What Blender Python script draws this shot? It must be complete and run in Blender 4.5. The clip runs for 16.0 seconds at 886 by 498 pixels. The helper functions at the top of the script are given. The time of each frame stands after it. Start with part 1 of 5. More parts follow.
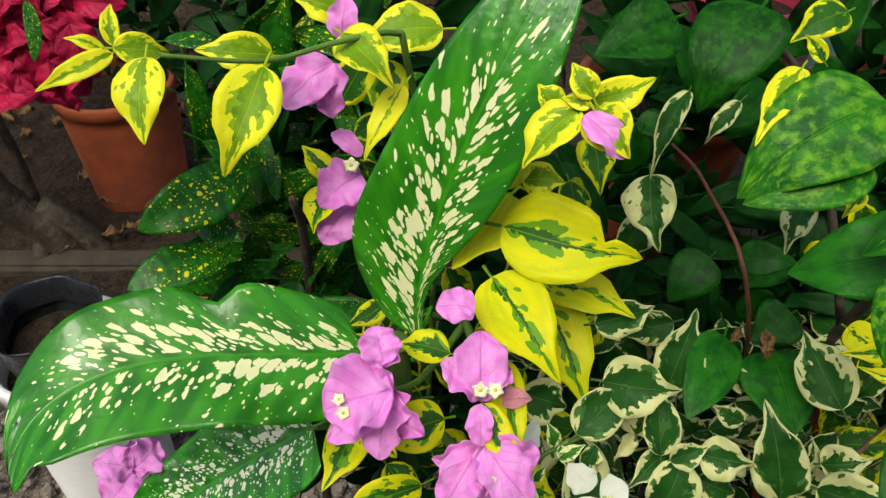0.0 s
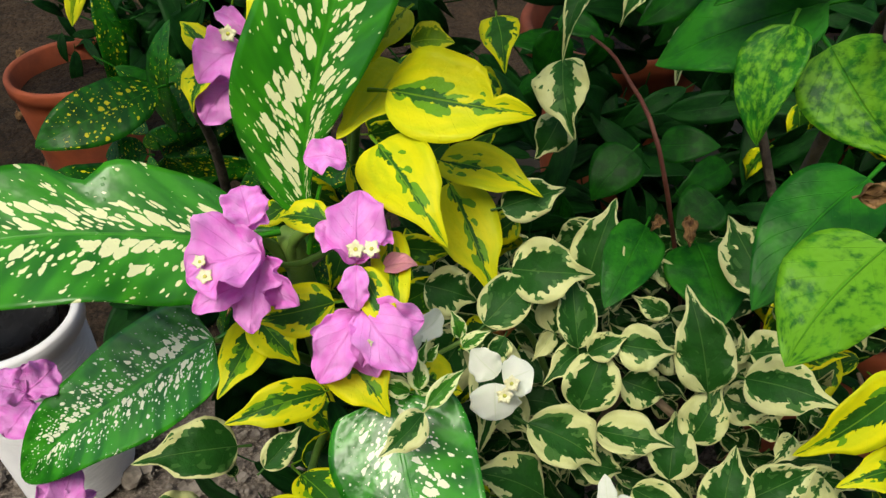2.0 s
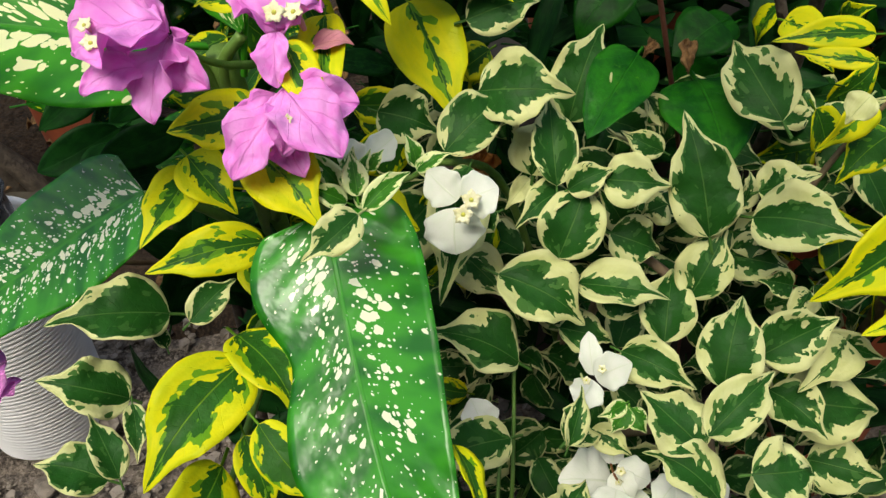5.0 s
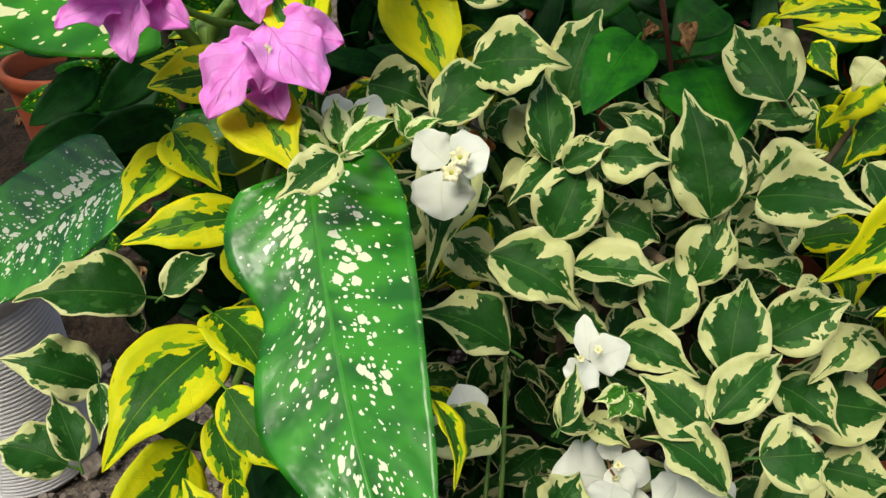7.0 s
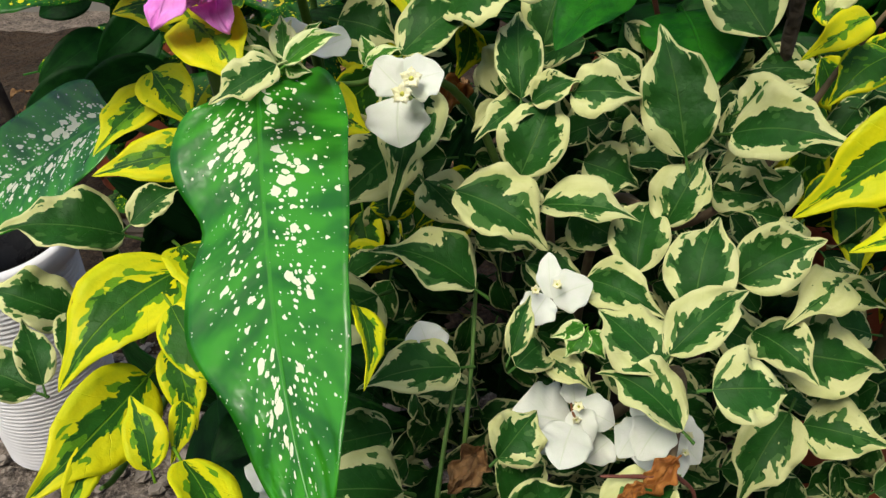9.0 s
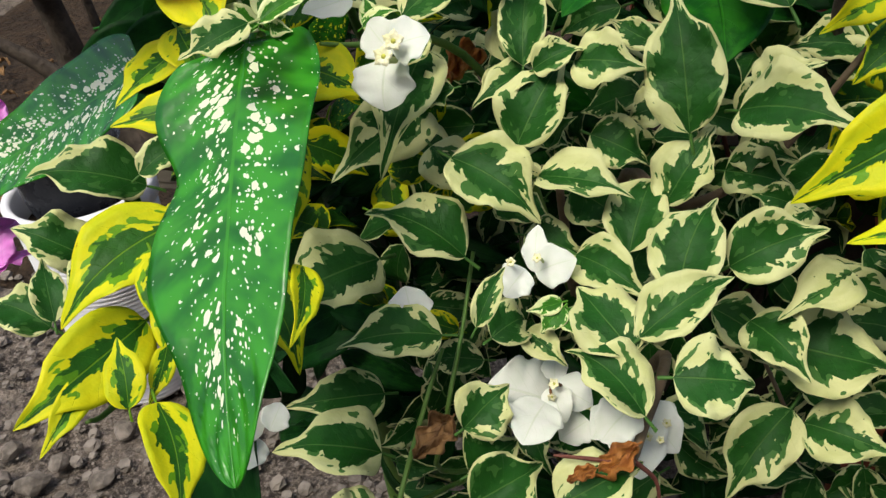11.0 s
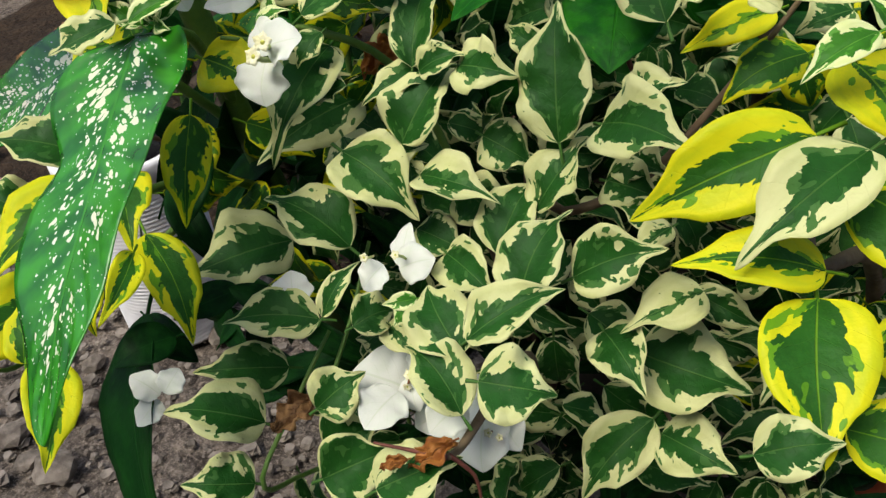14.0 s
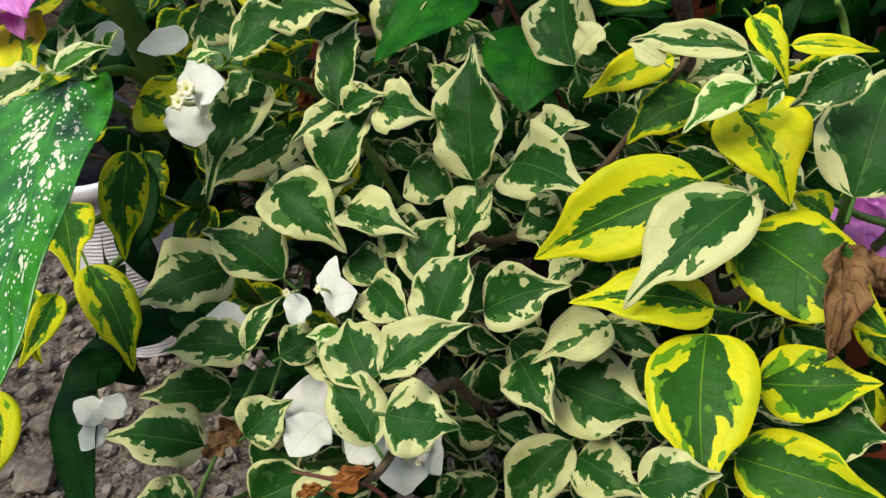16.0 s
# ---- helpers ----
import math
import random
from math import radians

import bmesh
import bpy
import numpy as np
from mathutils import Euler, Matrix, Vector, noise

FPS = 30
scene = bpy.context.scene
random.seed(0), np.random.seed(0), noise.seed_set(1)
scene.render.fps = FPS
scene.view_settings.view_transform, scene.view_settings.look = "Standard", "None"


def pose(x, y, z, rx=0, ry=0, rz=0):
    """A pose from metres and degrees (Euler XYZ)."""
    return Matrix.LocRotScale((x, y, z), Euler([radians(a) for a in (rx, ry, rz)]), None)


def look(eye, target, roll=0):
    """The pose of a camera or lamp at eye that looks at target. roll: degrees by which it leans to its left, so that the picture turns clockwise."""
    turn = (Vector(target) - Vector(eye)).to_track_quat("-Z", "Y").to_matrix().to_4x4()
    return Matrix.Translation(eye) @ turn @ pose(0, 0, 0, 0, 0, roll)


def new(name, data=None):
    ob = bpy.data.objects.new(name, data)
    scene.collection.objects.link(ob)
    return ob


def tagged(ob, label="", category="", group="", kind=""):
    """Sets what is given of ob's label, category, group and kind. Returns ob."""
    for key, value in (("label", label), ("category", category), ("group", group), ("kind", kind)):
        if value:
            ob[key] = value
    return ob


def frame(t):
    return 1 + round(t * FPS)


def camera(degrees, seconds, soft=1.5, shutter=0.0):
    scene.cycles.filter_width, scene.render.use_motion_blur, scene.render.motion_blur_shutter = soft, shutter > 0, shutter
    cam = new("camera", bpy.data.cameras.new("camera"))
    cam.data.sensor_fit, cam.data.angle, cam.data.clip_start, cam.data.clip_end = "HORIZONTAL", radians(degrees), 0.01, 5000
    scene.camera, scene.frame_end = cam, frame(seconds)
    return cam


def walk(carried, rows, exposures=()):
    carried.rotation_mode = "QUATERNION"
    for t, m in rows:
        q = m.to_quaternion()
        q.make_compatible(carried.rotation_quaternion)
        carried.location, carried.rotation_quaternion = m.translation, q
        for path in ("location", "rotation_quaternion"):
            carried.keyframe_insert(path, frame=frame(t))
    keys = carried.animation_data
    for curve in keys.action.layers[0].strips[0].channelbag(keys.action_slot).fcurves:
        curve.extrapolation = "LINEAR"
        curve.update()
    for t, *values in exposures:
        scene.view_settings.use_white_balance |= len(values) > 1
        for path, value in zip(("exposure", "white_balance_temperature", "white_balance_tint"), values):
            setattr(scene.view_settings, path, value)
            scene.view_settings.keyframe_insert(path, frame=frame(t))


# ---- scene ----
cam = camera(57.5, 16.0, soft=1.4)
METRES, EYE, TILT, LEAN, TURN = 0.75, 1.5, -42.0, 0.0, 0.0
ROWS = [
    (0.0, 0.0, 0.0, 0.0, 0.0, -0.0, 0.0),
    (0.5, 0.0295, 0.0079, -0.0266, -0.21, 0.46, 0.16),
    (1.0, 0.0584, 0.0162, -0.0635, -0.53, 0.99, 0.36),
    (1.5, 0.0859, 0.0309, -0.107, -0.62, 1.04, 0.73),
    (2.0, 0.1069, 0.0598, -0.1487, -0.08, 1.46, 1.59),
    (2.5, 0.1249, 0.0785, -0.1798, -0.33, 1.63, 2.74),
    (3.0, 0.1334, 0.092, -0.2031, -0.29, 1.09, 2.85),
    (3.5, 0.1432, 0.1087, -0.2298, -0.41, 0.67, 3.31),
    (4.0, 0.1519, 0.1232, -0.2529, 0.15, 0.7, 2.74),
    (4.5, 0.1547, 0.1593, -0.2822, 0.7, 0.83, 2.22),
    (7.0, 0.1685, 0.2273, -0.3995, 1.27, 7.01, 0.46),
    (7.5, 0.1843, 0.2285, -0.4231, 1.52, 7.54, 0.74),
    (8.0, 0.1966, 0.2348, -0.4393, 2.48, 8.19, -0.15),
    (8.5, 0.2224, 0.2445, -0.4605, 3.74, 8.27, -0.59),
    (11.0, 0.346, 0.2708, -0.4595, 12.26, 5.33, -5.48),
    (11.5, 0.3743, 0.2688, -0.4569, 13.82, 4.82, -6.06),
    (12.0, 0.4035, 0.2818, -0.4537, 15.47, 3.95, -6.72),
    (12.5, 0.4278, 0.288, -0.439, 16.82, 3.1, -8.22),
    (13.0, 0.4648, 0.2858, -0.4329, 17.89, 2.36, -8.98),
    (13.5, 0.4922, 0.2922, -0.4249, 18.86, 1.62, -9.44),
    (14.0, 0.5255, 0.2846, -0.412, 18.4, 1.93, -9.84),
    (14.5, 0.54, 0.2837, -0.4079, 18.09, 2.02, -9.87),
    (15.0, 0.5596, 0.281, -0.3955, 18.22, 1.44, -9.94),
    (15.5, 0.5695, 0.278, -0.3814, 18.49, 1.34, -9.85),
    (16.0, 0.5927, 0.2748, -0.37, 18.38, 1.62, -9.46),
]
SKY, SUN = 0.115, 1.15
EXPOSURE = [(0.0, 0.74, 6850, 1), (4.0, 0.86, 6850, 1), (8.0, 0.90, 6750, 2), (12.0, 0.99, 6500, 5), (16.0, 0.92, 6500, 5)]
walk(cam, [(t, pose(0, 0, EYE, TILT, LEAN, TURN) @ pose(METRES * x, METRES * y, METRES * z, 90 + pitch, roll, yaw)) for t, x, y, z, yaw, pitch, roll in ROWS], EXPOSURE)

# ---- world and light ----
world = bpy.data.worlds.new("world")
scene.world = world
world.use_nodes = True
wn, wl = world.node_tree.nodes, world.node_tree.links
sky = wn.new("ShaderNodeTexSky")
sky.sky_type = "NISHITA"
sky.sun_disc = False
sky.sun_elevation = radians(62)
sky.sun_rotation = radians(200)
sky.air_density, sky.dust_density = 1.0, 4.0
wl.new(sky.outputs["Color"], wn["Background"].inputs["Color"])
wn["Background"].inputs["Strength"].default_value = SKY
sun = new("sun", bpy.data.lights.new("sun", "SUN"))
sun.data.energy, sun.data.angle, sun.data.color = SUN, radians(24), (1.0, 0.96, 0.9)
sun.matrix_world = look((-0.9, -1.5, 4.0), (0.1, 0.4, 0.8))


# ---- materials ----
class Graph:
    """A short way to write node materials."""

    def __init__(self, name):
        self.mat = bpy.data.materials.new(name)
        self.mat.use_nodes = True
        self.nodes, self.links = self.mat.node_tree.nodes, self.mat.node_tree.links
        self.bsdf = self.nodes["Principled BSDF"]
        self.out = self.nodes["Material Output"]

    def plug(self, socket, value):
        if isinstance(value, bpy.types.NodeSocket):
            self.links.new(value, socket)
        else:
            socket.default_value = value

    def math(self, op, a, b=0.0, c=0.0):
        n = self.nodes.new("ShaderNodeMath")
        n.operation = op
        for s, v in zip(n.inputs, (a, b, c)):
            self.plug(s, v)
        return n.outputs[0]

    def ramp(self, value, low, high, a=0.0, b=1.0):
        n = self.nodes.new("ShaderNodeMapRange")
        n.interpolation_type = "SMOOTHSTEP"
        for k, v in (("Value", value), ("From Min", low), ("From Max", high), ("To Min", a), ("To Max", b)):
            self.plug(n.inputs[k], v)
        return n.outputs[0]

    def mix(self, fac, a, b):
        n = self.nodes.new("ShaderNodeMix")
        n.data_type = "RGBA"
        self.plug(n.inputs[0], fac)
        for s, v in ((n.inputs[6], a), (n.inputs[7], b)):
            self.plug(s, v if isinstance(v, bpy.types.NodeSocket) else (*v, 1.0))
        return n.outputs[2]

    def vec(self, x, y, z):
        n = self.nodes.new("ShaderNodeCombineXYZ")
        for s, v in zip(n.inputs, (x, y, z)):
            self.plug(s, v)
        return n.outputs[0]

    def noise(self, vector, scale, detail=2.0, rough=0.5):
        n = self.nodes.new("ShaderNodeTexNoise")
        self.plug(n.inputs["Vector"], vector)
        n.inputs["Scale"].default_value, n.inputs["Detail"].default_value, n.inputs["Roughness"].default_value = scale, detail, rough
        return n.outputs[0]

    def cells(self, vector, scale):
        n = self.nodes.new("ShaderNodeTexVoronoi")
        self.plug(n.inputs["Vector"], vector)
        n.inputs["Scale"].default_value = scale
        return n.outputs["Distance"]

    def bump(self, height, strength, distance):
        n = self.nodes.new("ShaderNodeBump")
        self.plug(n.inputs["Height"], height)
        n.inputs["Strength"].default_value, n.inputs["Distance"].default_value = strength, distance
        self.links.new(n.outputs[0], self.bsdf.inputs["Normal"])
        return n.outputs[0]

    def blade(self):
        """Length, side, share of green and seed of a leaf, from its mesh."""
        a = self.nodes.new("ShaderNodeAttribute")
        a.attribute_name = "leaf"
        s = self.nodes.new("ShaderNodeSeparateXYZ")
        self.links.new(a.outputs["Vector"], s.inputs[0])
        b = self.nodes.new("ShaderNodeAttribute")
        b.attribute_name = "seed"
        return (*s.outputs, b.outputs["Fac"])

    def place(self):
        return self.nodes.new("ShaderNodeTexCoord").outputs["Object"]

    def ground_place(self):
        return self.nodes.new("ShaderNodeNewGeometry").outputs["Position"]

    def finish(self, colour, rough=0.5, thin=0.0, gloss=0.3):
        self.plug(self.bsdf.inputs["Base Color"], colour)
        self.plug(self.bsdf.inputs["Roughness"], rough)
        self.bsdf.inputs["Specular IOR Level"].default_value = gloss
        if thin:
            t = self.nodes.new("ShaderNodeBsdfTranslucent")
            self.plug(t.inputs["Color"], colour)
            m = self.nodes.new("ShaderNodeMixShader")
            m.inputs[0].default_value = thin
            self.links.new(self.bsdf.outputs[0], m.inputs[1])
            self.links.new(t.outputs[0], m.inputs[2])
            self.links.new(m.outputs[0], self.out.inputs["Surface"])
        return self.mat


def variegated(name, margin, margin_b, dark, mid, rough):
    """A green heart whose teeth follow the side veins, a paler green between them here and there, in a pale margin."""
    g = Graph(name)
    s, v, share, seed = g.blade()
    a = g.math("ABSOLUTE", v)
    side = g.math("MULTIPLY", g.math("SIGN", v), 3.7)
    seed_z = g.math("MULTIPLY_ADD", seed, 31.0, side)
    sway = g.noise(g.vec(g.math("MULTIPLY", s, 5.0), g.math("MULTIPLY", v, 2.0), seed_z), 1.0, 1.0)
    q = g.math("MULTIPLY_ADD", a, -0.20, g.math("MULTIPLY_ADD", sway, 0.08, s))
    tooth = g.noise(g.vec(g.math("MULTIPLY", q, 10.0), g.math("MULTIPLY", a, 2.8), seed_z), 1.0, 1.6, 0.55)
    fringe = g.noise(g.vec(g.math("MULTIPLY", q, 38.0), g.math("MULTIPLY", a, 10.0), seed_z), 1.0, 1.0)
    big = g.noise(g.vec(g.math("MULTIPLY", q, 3.0), g.math("MULTIPLY", a, 0.8), g.math("ADD", seed_z, 11.0)), 1.0, 0.0)
    off = g.math("SUBTRACT", s, 0.40)
    bow = g.math("SUBTRACT", 1.0, g.math("MULTIPLY", g.math("MULTIPLY", off, off), 2.3))
    limit = g.math("MULTIPLY", g.math("MULTIPLY", share, 0.93), bow)
    limit = g.math("MULTIPLY_ADD", g.math("SUBTRACT", tooth, 0.5), g.math("MULTIPLY_ADD", share, 0.85, 0.35), limit)
    limit = g.math("MULTIPLY_ADD", g.math("SUBTRACT", fringe, 0.5), 0.16, limit)
    limit = g.math("MULTIPLY_ADD", g.math("SUBTRACT", big, 0.5), g.math("MULTIPLY_ADD", share, 1.1, 0.3), limit)
    limit = g.math("MULTIPLY", limit, g.ramp(share, 0.0, 0.12))
    limit = g.math("MINIMUM", limit, g.math("MULTIPLY_ADD", g.math("SUBTRACT", tooth, 0.5), 0.7, 0.84))
    patch = g.noise(g.vec(g.math("MULTIPLY", q, 7.0), g.math("MULTIPLY", a, 2.6), g.math("ADD", seed_z, 5.0)), 1.0, 1.0)
    wider = g.math("MULTIPLY_ADD", g.math("MAXIMUM", g.math("SUBTRACT", patch, 0.47), 0.0), 1.9, limit)
    wider = g.math("MULTIPLY", g.math("MINIMUM", wider, 0.92), g.ramp(share, 0.0, 0.12))
    deep = g.math("MULTIPLY", g.ramp(g.math("SUBTRACT", limit, a), -0.006, 0.012), g.ramp(patch, 0.66, 0.675, 1.0, 0.35))
    green = g.ramp(g.math("SUBTRACT", wider, a), -0.006, 0.012)
    fine = g.noise(g.place(), 900.0, 2.0)
    cloudy = g.noise(g.place(), 70.0, 3.0, 0.6)
    heart = g.mix(g.ramp(cloudy, 0.35, 0.7), (dark[0] * 0.8, dark[1] * 0.75, dark[2] * 0.8), (dark[0] * 1.3, dark[1] * 1.1, dark[2] * 1.2))
    leafy = g.mix(deep, mid, heart)
    leafy = g.mix(g.math("MULTIPLY", fine, 0.25), leafy, (mid[0] * 0.6, mid[1] * 0.6, mid[2] * 0.6))
    pale = g.mix(g.ramp(g.noise(g.vec(s, v, seed_z), 3.0, 3.0), 0.35, 0.7), margin, margin_b)
    colour = g.mix(green, pale, leafy)
    rib = g.ramp(a, 0.010, 0.028, 1.0, 0.0)
    colour = g.mix(g.math("MULTIPLY", rib, 0.40), colour, (mid[0] * 2.2, mid[1] * 1.6, mid[2] * 1.8))
    side_vein = g.ramp(g.math("ABSOLUTE", g.math("SINE", g.math("MULTIPLY", q, 21.0))), 0.0, 0.07, 1.0, 0.0)
    colour = g.mix(g.math("MULTIPLY", side_vein, 0.05), colour, (mid[0] * 1.6, mid[1] * 1.4, mid[2] * 1.4))
    speck = g.noise(g.vec(s, v, seed_z), 9.0, 3.0, 0.7)
    colour = g.mix(g.ramp(speck, 0.735, 0.76, 0.0, 0.7), colour, (0.16, 0.075, 0.02))
    h = g.math("MULTIPLY_ADD", side_vein, -0.18, g.noise(g.place(), 120.0, 3.0))
    g.bump(g.math("MULTIPLY_ADD", rib, -0.5, h), 0.5, 0.003)
    return g.finish(colour, g.math("MULTIPLY_ADD", fine, 0.3, rough - 0.15), 0.12, 0.16)


def speckled(name, dark, mid, fleck, along, across, dense, rough, spotty=False):
    """A green leaf with pale flecks of all sizes, drawn out along its side veins. along, across: flecks over its length and half its width."""
    g = Graph(name)
    s, v, share, seed = g.blade()
    a = g.math("ABSOLUTE", v)
    side = g.math("MULTIPLY_ADD", g.math("SIGN", v), 3.7, g.math("MULTIPLY", seed, 31.0))
    q = g.math("MULTIPLY_ADD", a, -0.05 if spotty else -0.17 if across < 5 else -0.10, s)
    cloud = g.noise(g.vec(g.math("MULTIPLY", q, 5.0), g.math("MULTIPLY", a, 1.6), g.math("ADD", side, 9.0)), 1.0, 1.0)
    ragged = g.math("SUBTRACT", g.noise(g.vec(g.math("MULTIPLY", q, along * 1.6), g.math("MULTIPLY", a, across * 1.6), side), 1.0, 1.0), 0.5)
    reach = g.math("MULTIPLY", g.ramp(a, 0.02, 0.12), g.ramp(a, 0.15, 0.80, 1.12, 0.25))
    if spotty:
        reach = g.ramp(a, 0.85, 0.98, 0.7, 0.3)
    reach = g.math("MULTIPLY", reach, g.math("MULTIPLY", g.ramp(s, 0.72, 0.98, 1.0, 0.25), g.ramp(s, 0.0, 0.10, 0.7, 1.0)))
    plenty = g.math("MULTIPLY_ADD", g.math("SUBTRACT", cloud, 0.5), 1.3, dense)
    plenty = g.math("ADD", plenty, g.math("SUBTRACT", share, 0.5))
    plenty = g.math("MULTIPLY", plenty, reach)
    mask = 0.0
    for k, size in ((1.0, 1.0), (1.9, 0.72)):
        x = g.math("MULTIPLY_ADD", q, along * k, g.math("MULTIPLY_ADD", ragged, 0.5, g.math("MULTIPLY", side, 5.3)))
        y = g.math("MULTIPLY_ADD", a, across * k, g.math("MULTIPLY_ADD", ragged, 0.7, k * 3.3))
        cell = g.nodes.new("ShaderNodeTexVoronoi")
        cell.voronoi_dimensions = "2D"
        g.plug(cell.inputs["Vector"], g.vec(x, y, 0.0))
        cell.inputs["Scale"].default_value = 1.0
        chance = g.nodes.new("ShaderNodeSeparateColor")
        g.links.new(cell.outputs["Color"], chance.inputs[0])
        radius = g.math("MULTIPLY_ADD", g.math("SUBTRACT", plenty, chance.outputs[0]), 0.75, 0.10)
        radius = g.math("MULTIPLY", g.math("MINIMUM", radius, 0.50), size)
        spot = g.ramp(g.math("SUBTRACT", radius, cell.outputs["Distance"]), 0.0, 0.05)
        mask = g.math("MAXIMUM", mask, spot)
    fine = g.noise(g.vec(g.math("MULTIPLY", q, 15.0), g.math("MULTIPLY", a, 1.6), side), 1.0, 2.0)
    stripe = g.math("SINE", g.math("MULTIPLY", q, 70.0))
    green = g.mix(g.ramp(g.math("MULTIPLY_ADD", stripe, 0.06, fine), 0.30, 0.70), dark, mid)
    colour = g.mix(mask, green, fleck)
    rib = g.ramp(a, 0.015, 0.035, 1.0, 0.0)
    colour = g.mix(g.math("MULTIPLY", rib, 0.7), colour, (mid[0] * 1.1, mid[1] * 1.0, mid[2] * 1.1))
    h = g.math("MULTIPLY_ADD", stripe, 0.12, g.noise(g.place(), 90.0, 2.0))
    drops = g.ramp(g.cells(g.place(), 150.0), 0.10, 0.22, 1.0, 0.0)
    drops = g.math("MULTIPLY", drops, g.ramp(g.noise(g.place(), 14.0), 0.58, 0.66))
    h = g.math("MULTIPLY_ADD", drops, 0.3, h)
    g.bump(g.math("MULTIPLY_ADD", rib, -0.5, h), 0.35, 0.002)
    return g.finish(colour, rough, 0.14, 0.25 if spotty else 0.5)


def plain_leaf(name, dark, mid, spot, rough, puckered=0.3, gloss=0.25):
    """A green leaf, mottled lighter between its veins."""
    g = Graph(name)
    s, v, share, seed = g.blade()
    a = g.math("ABSOLUTE", v)
    q = g.math("MULTIPLY_ADD", a, -0.35, s)
    n = g.noise(g.vec(g.math("MULTIPLY", s, 5.0), g.math("MULTIPLY", v, 1.7), g.math("MULTIPLY", seed, 31.0)), 1.0, 3.0, 0.6)
    green = g.mix(g.ramp(n, 0.35, 0.65), dark, mid)
    level = g.math("MULTIPLY_ADD", g.math("SUBTRACT", share, 0.6), 0.45, g.noise(g.vec(g.math("MULTIPLY", s, 13.0), g.math("MULTIPLY", v, 4.2), g.math("MULTIPLY", seed, 17.0)), 1.0, 3.0, 0.6))
    colour = g.mix(g.ramp(level, 0.42, 0.72), green, spot)
    rib = g.ramp(a, 0.012, 0.035, 1.0, 0.0)
    stripe = g.ramp(g.math("ABSOLUTE", g.math("SINE", g.math("MULTIPLY", q, 22.0))), 0.0, 0.12, 1.0, 0.0)
    colour = g.mix(g.math("MULTIPLY", g.math("MAXIMUM", rib, g.math("MULTIPLY", stripe, 0.06)), 0.4), colour, (mid[0] * 1.5, mid[1] * 1.4, mid[2] * 1.4))
    h = g.math("MULTIPLY_ADD", stripe, -0.05, g.noise(g.place(), 60.0, 3.0))
    g.bump(g.math("MULTIPLY_ADD", rib, -0.6, h), puckered, 0.004)
    return g.finish(colour, g.math("MULTIPLY_ADD", n, 0.2, rough - 0.1), 0.14, gloss)


def petal(name, light, deep, vein, rough=0.55, thin=0.3, relief=0.9):
    """A papery bract with a net of veins."""
    g = Graph(name)
    s, v, share, seed = g.blade()
    a = g.math("ABSOLUTE", v)
    q = g.math("MULTIPLY_ADD", a, -0.45, s)
    n = g.noise(g.vec(g.math("MULTIPLY", s, 3.0), g.math("MULTIPLY", v, 2.0), g.math("MULTIPLY", seed, 31.0)), 1.0, 3.0)
    colour = g.mix(g.ramp(n, 0.35, 0.7), light, deep)
    net = g.ramp(g.math("ABSOLUTE", g.math("SINE", g.math("MULTIPLY", q, 17.0))), 0.0, 0.16, 1.0, 0.0)
    rib = g.ramp(a, 0.015, 0.05, 1.0, 0.0)
    line = g.math("MAXIMUM", g.math("MULTIPLY", net, 0.45), rib)
    colour = g.mix(g.math("MULTIPLY", line, 0.32), colour, vein)
    h = g.math("MULTIPLY_ADD", line, 0.5, g.noise(g.place(), 90.0, 3.0))
    g.bump(h, relief, 0.004)
    return g.finish(colour, rough, thin)


def surface(name, a, b, scale, rough, bump=0.3, depth=0.004, detail=5.0, metal=0.0):
    """A worn, two-toned surface."""
    g = Graph(name)
    p = g.place()
    n = g.noise(p, scale, detail, 0.6)
    stain = g.noise(p, scale * 0.14, 3.0)
    colour = g.mix(g.ramp(g.math("MULTIPLY_ADD", stain, 0.6, g.math("MULTIPLY", n, 0.4)), 0.36, 0.64), a, b)
    g.bsdf.inputs["Metallic"].default_value = metal
    g.bump(n, bump, depth)
    return g.finish(colour, g.math("MULTIPLY_ADD", n, 0.3, rough - 0.15))


def soil_material(name="soil", tone=(1.0, 1.0, 1.0)):
    g = Graph(name)
    p = g.ground_place()
    lump, grain = g.noise(p, 14.0, 6.0, 0.7), g.noise(p, 130.0, 4.0, 0.7)
    clod = g.cells(p, 42.0)
    colour = g.mix(g.ramp(lump, 0.35, 0.68), (0.042 * tone[0], 0.032 * tone[1], 0.025 * tone[2]), (0.22 * tone[0], 0.178 * tone[1], 0.144 * tone[2]))
    colour = g.mix(g.ramp(grain, 0.42, 0.75), colour, (0.36 * tone[0], 0.295 * tone[1], 0.245 * tone[2]))
    h = g.math("MULTIPLY_ADD", clod, -0.8, g.math("MULTIPLY_ADD", grain, 0.5, lump))
    g.bump(h, 1.0, 0.02)
    return g.finish(colour, 0.9)


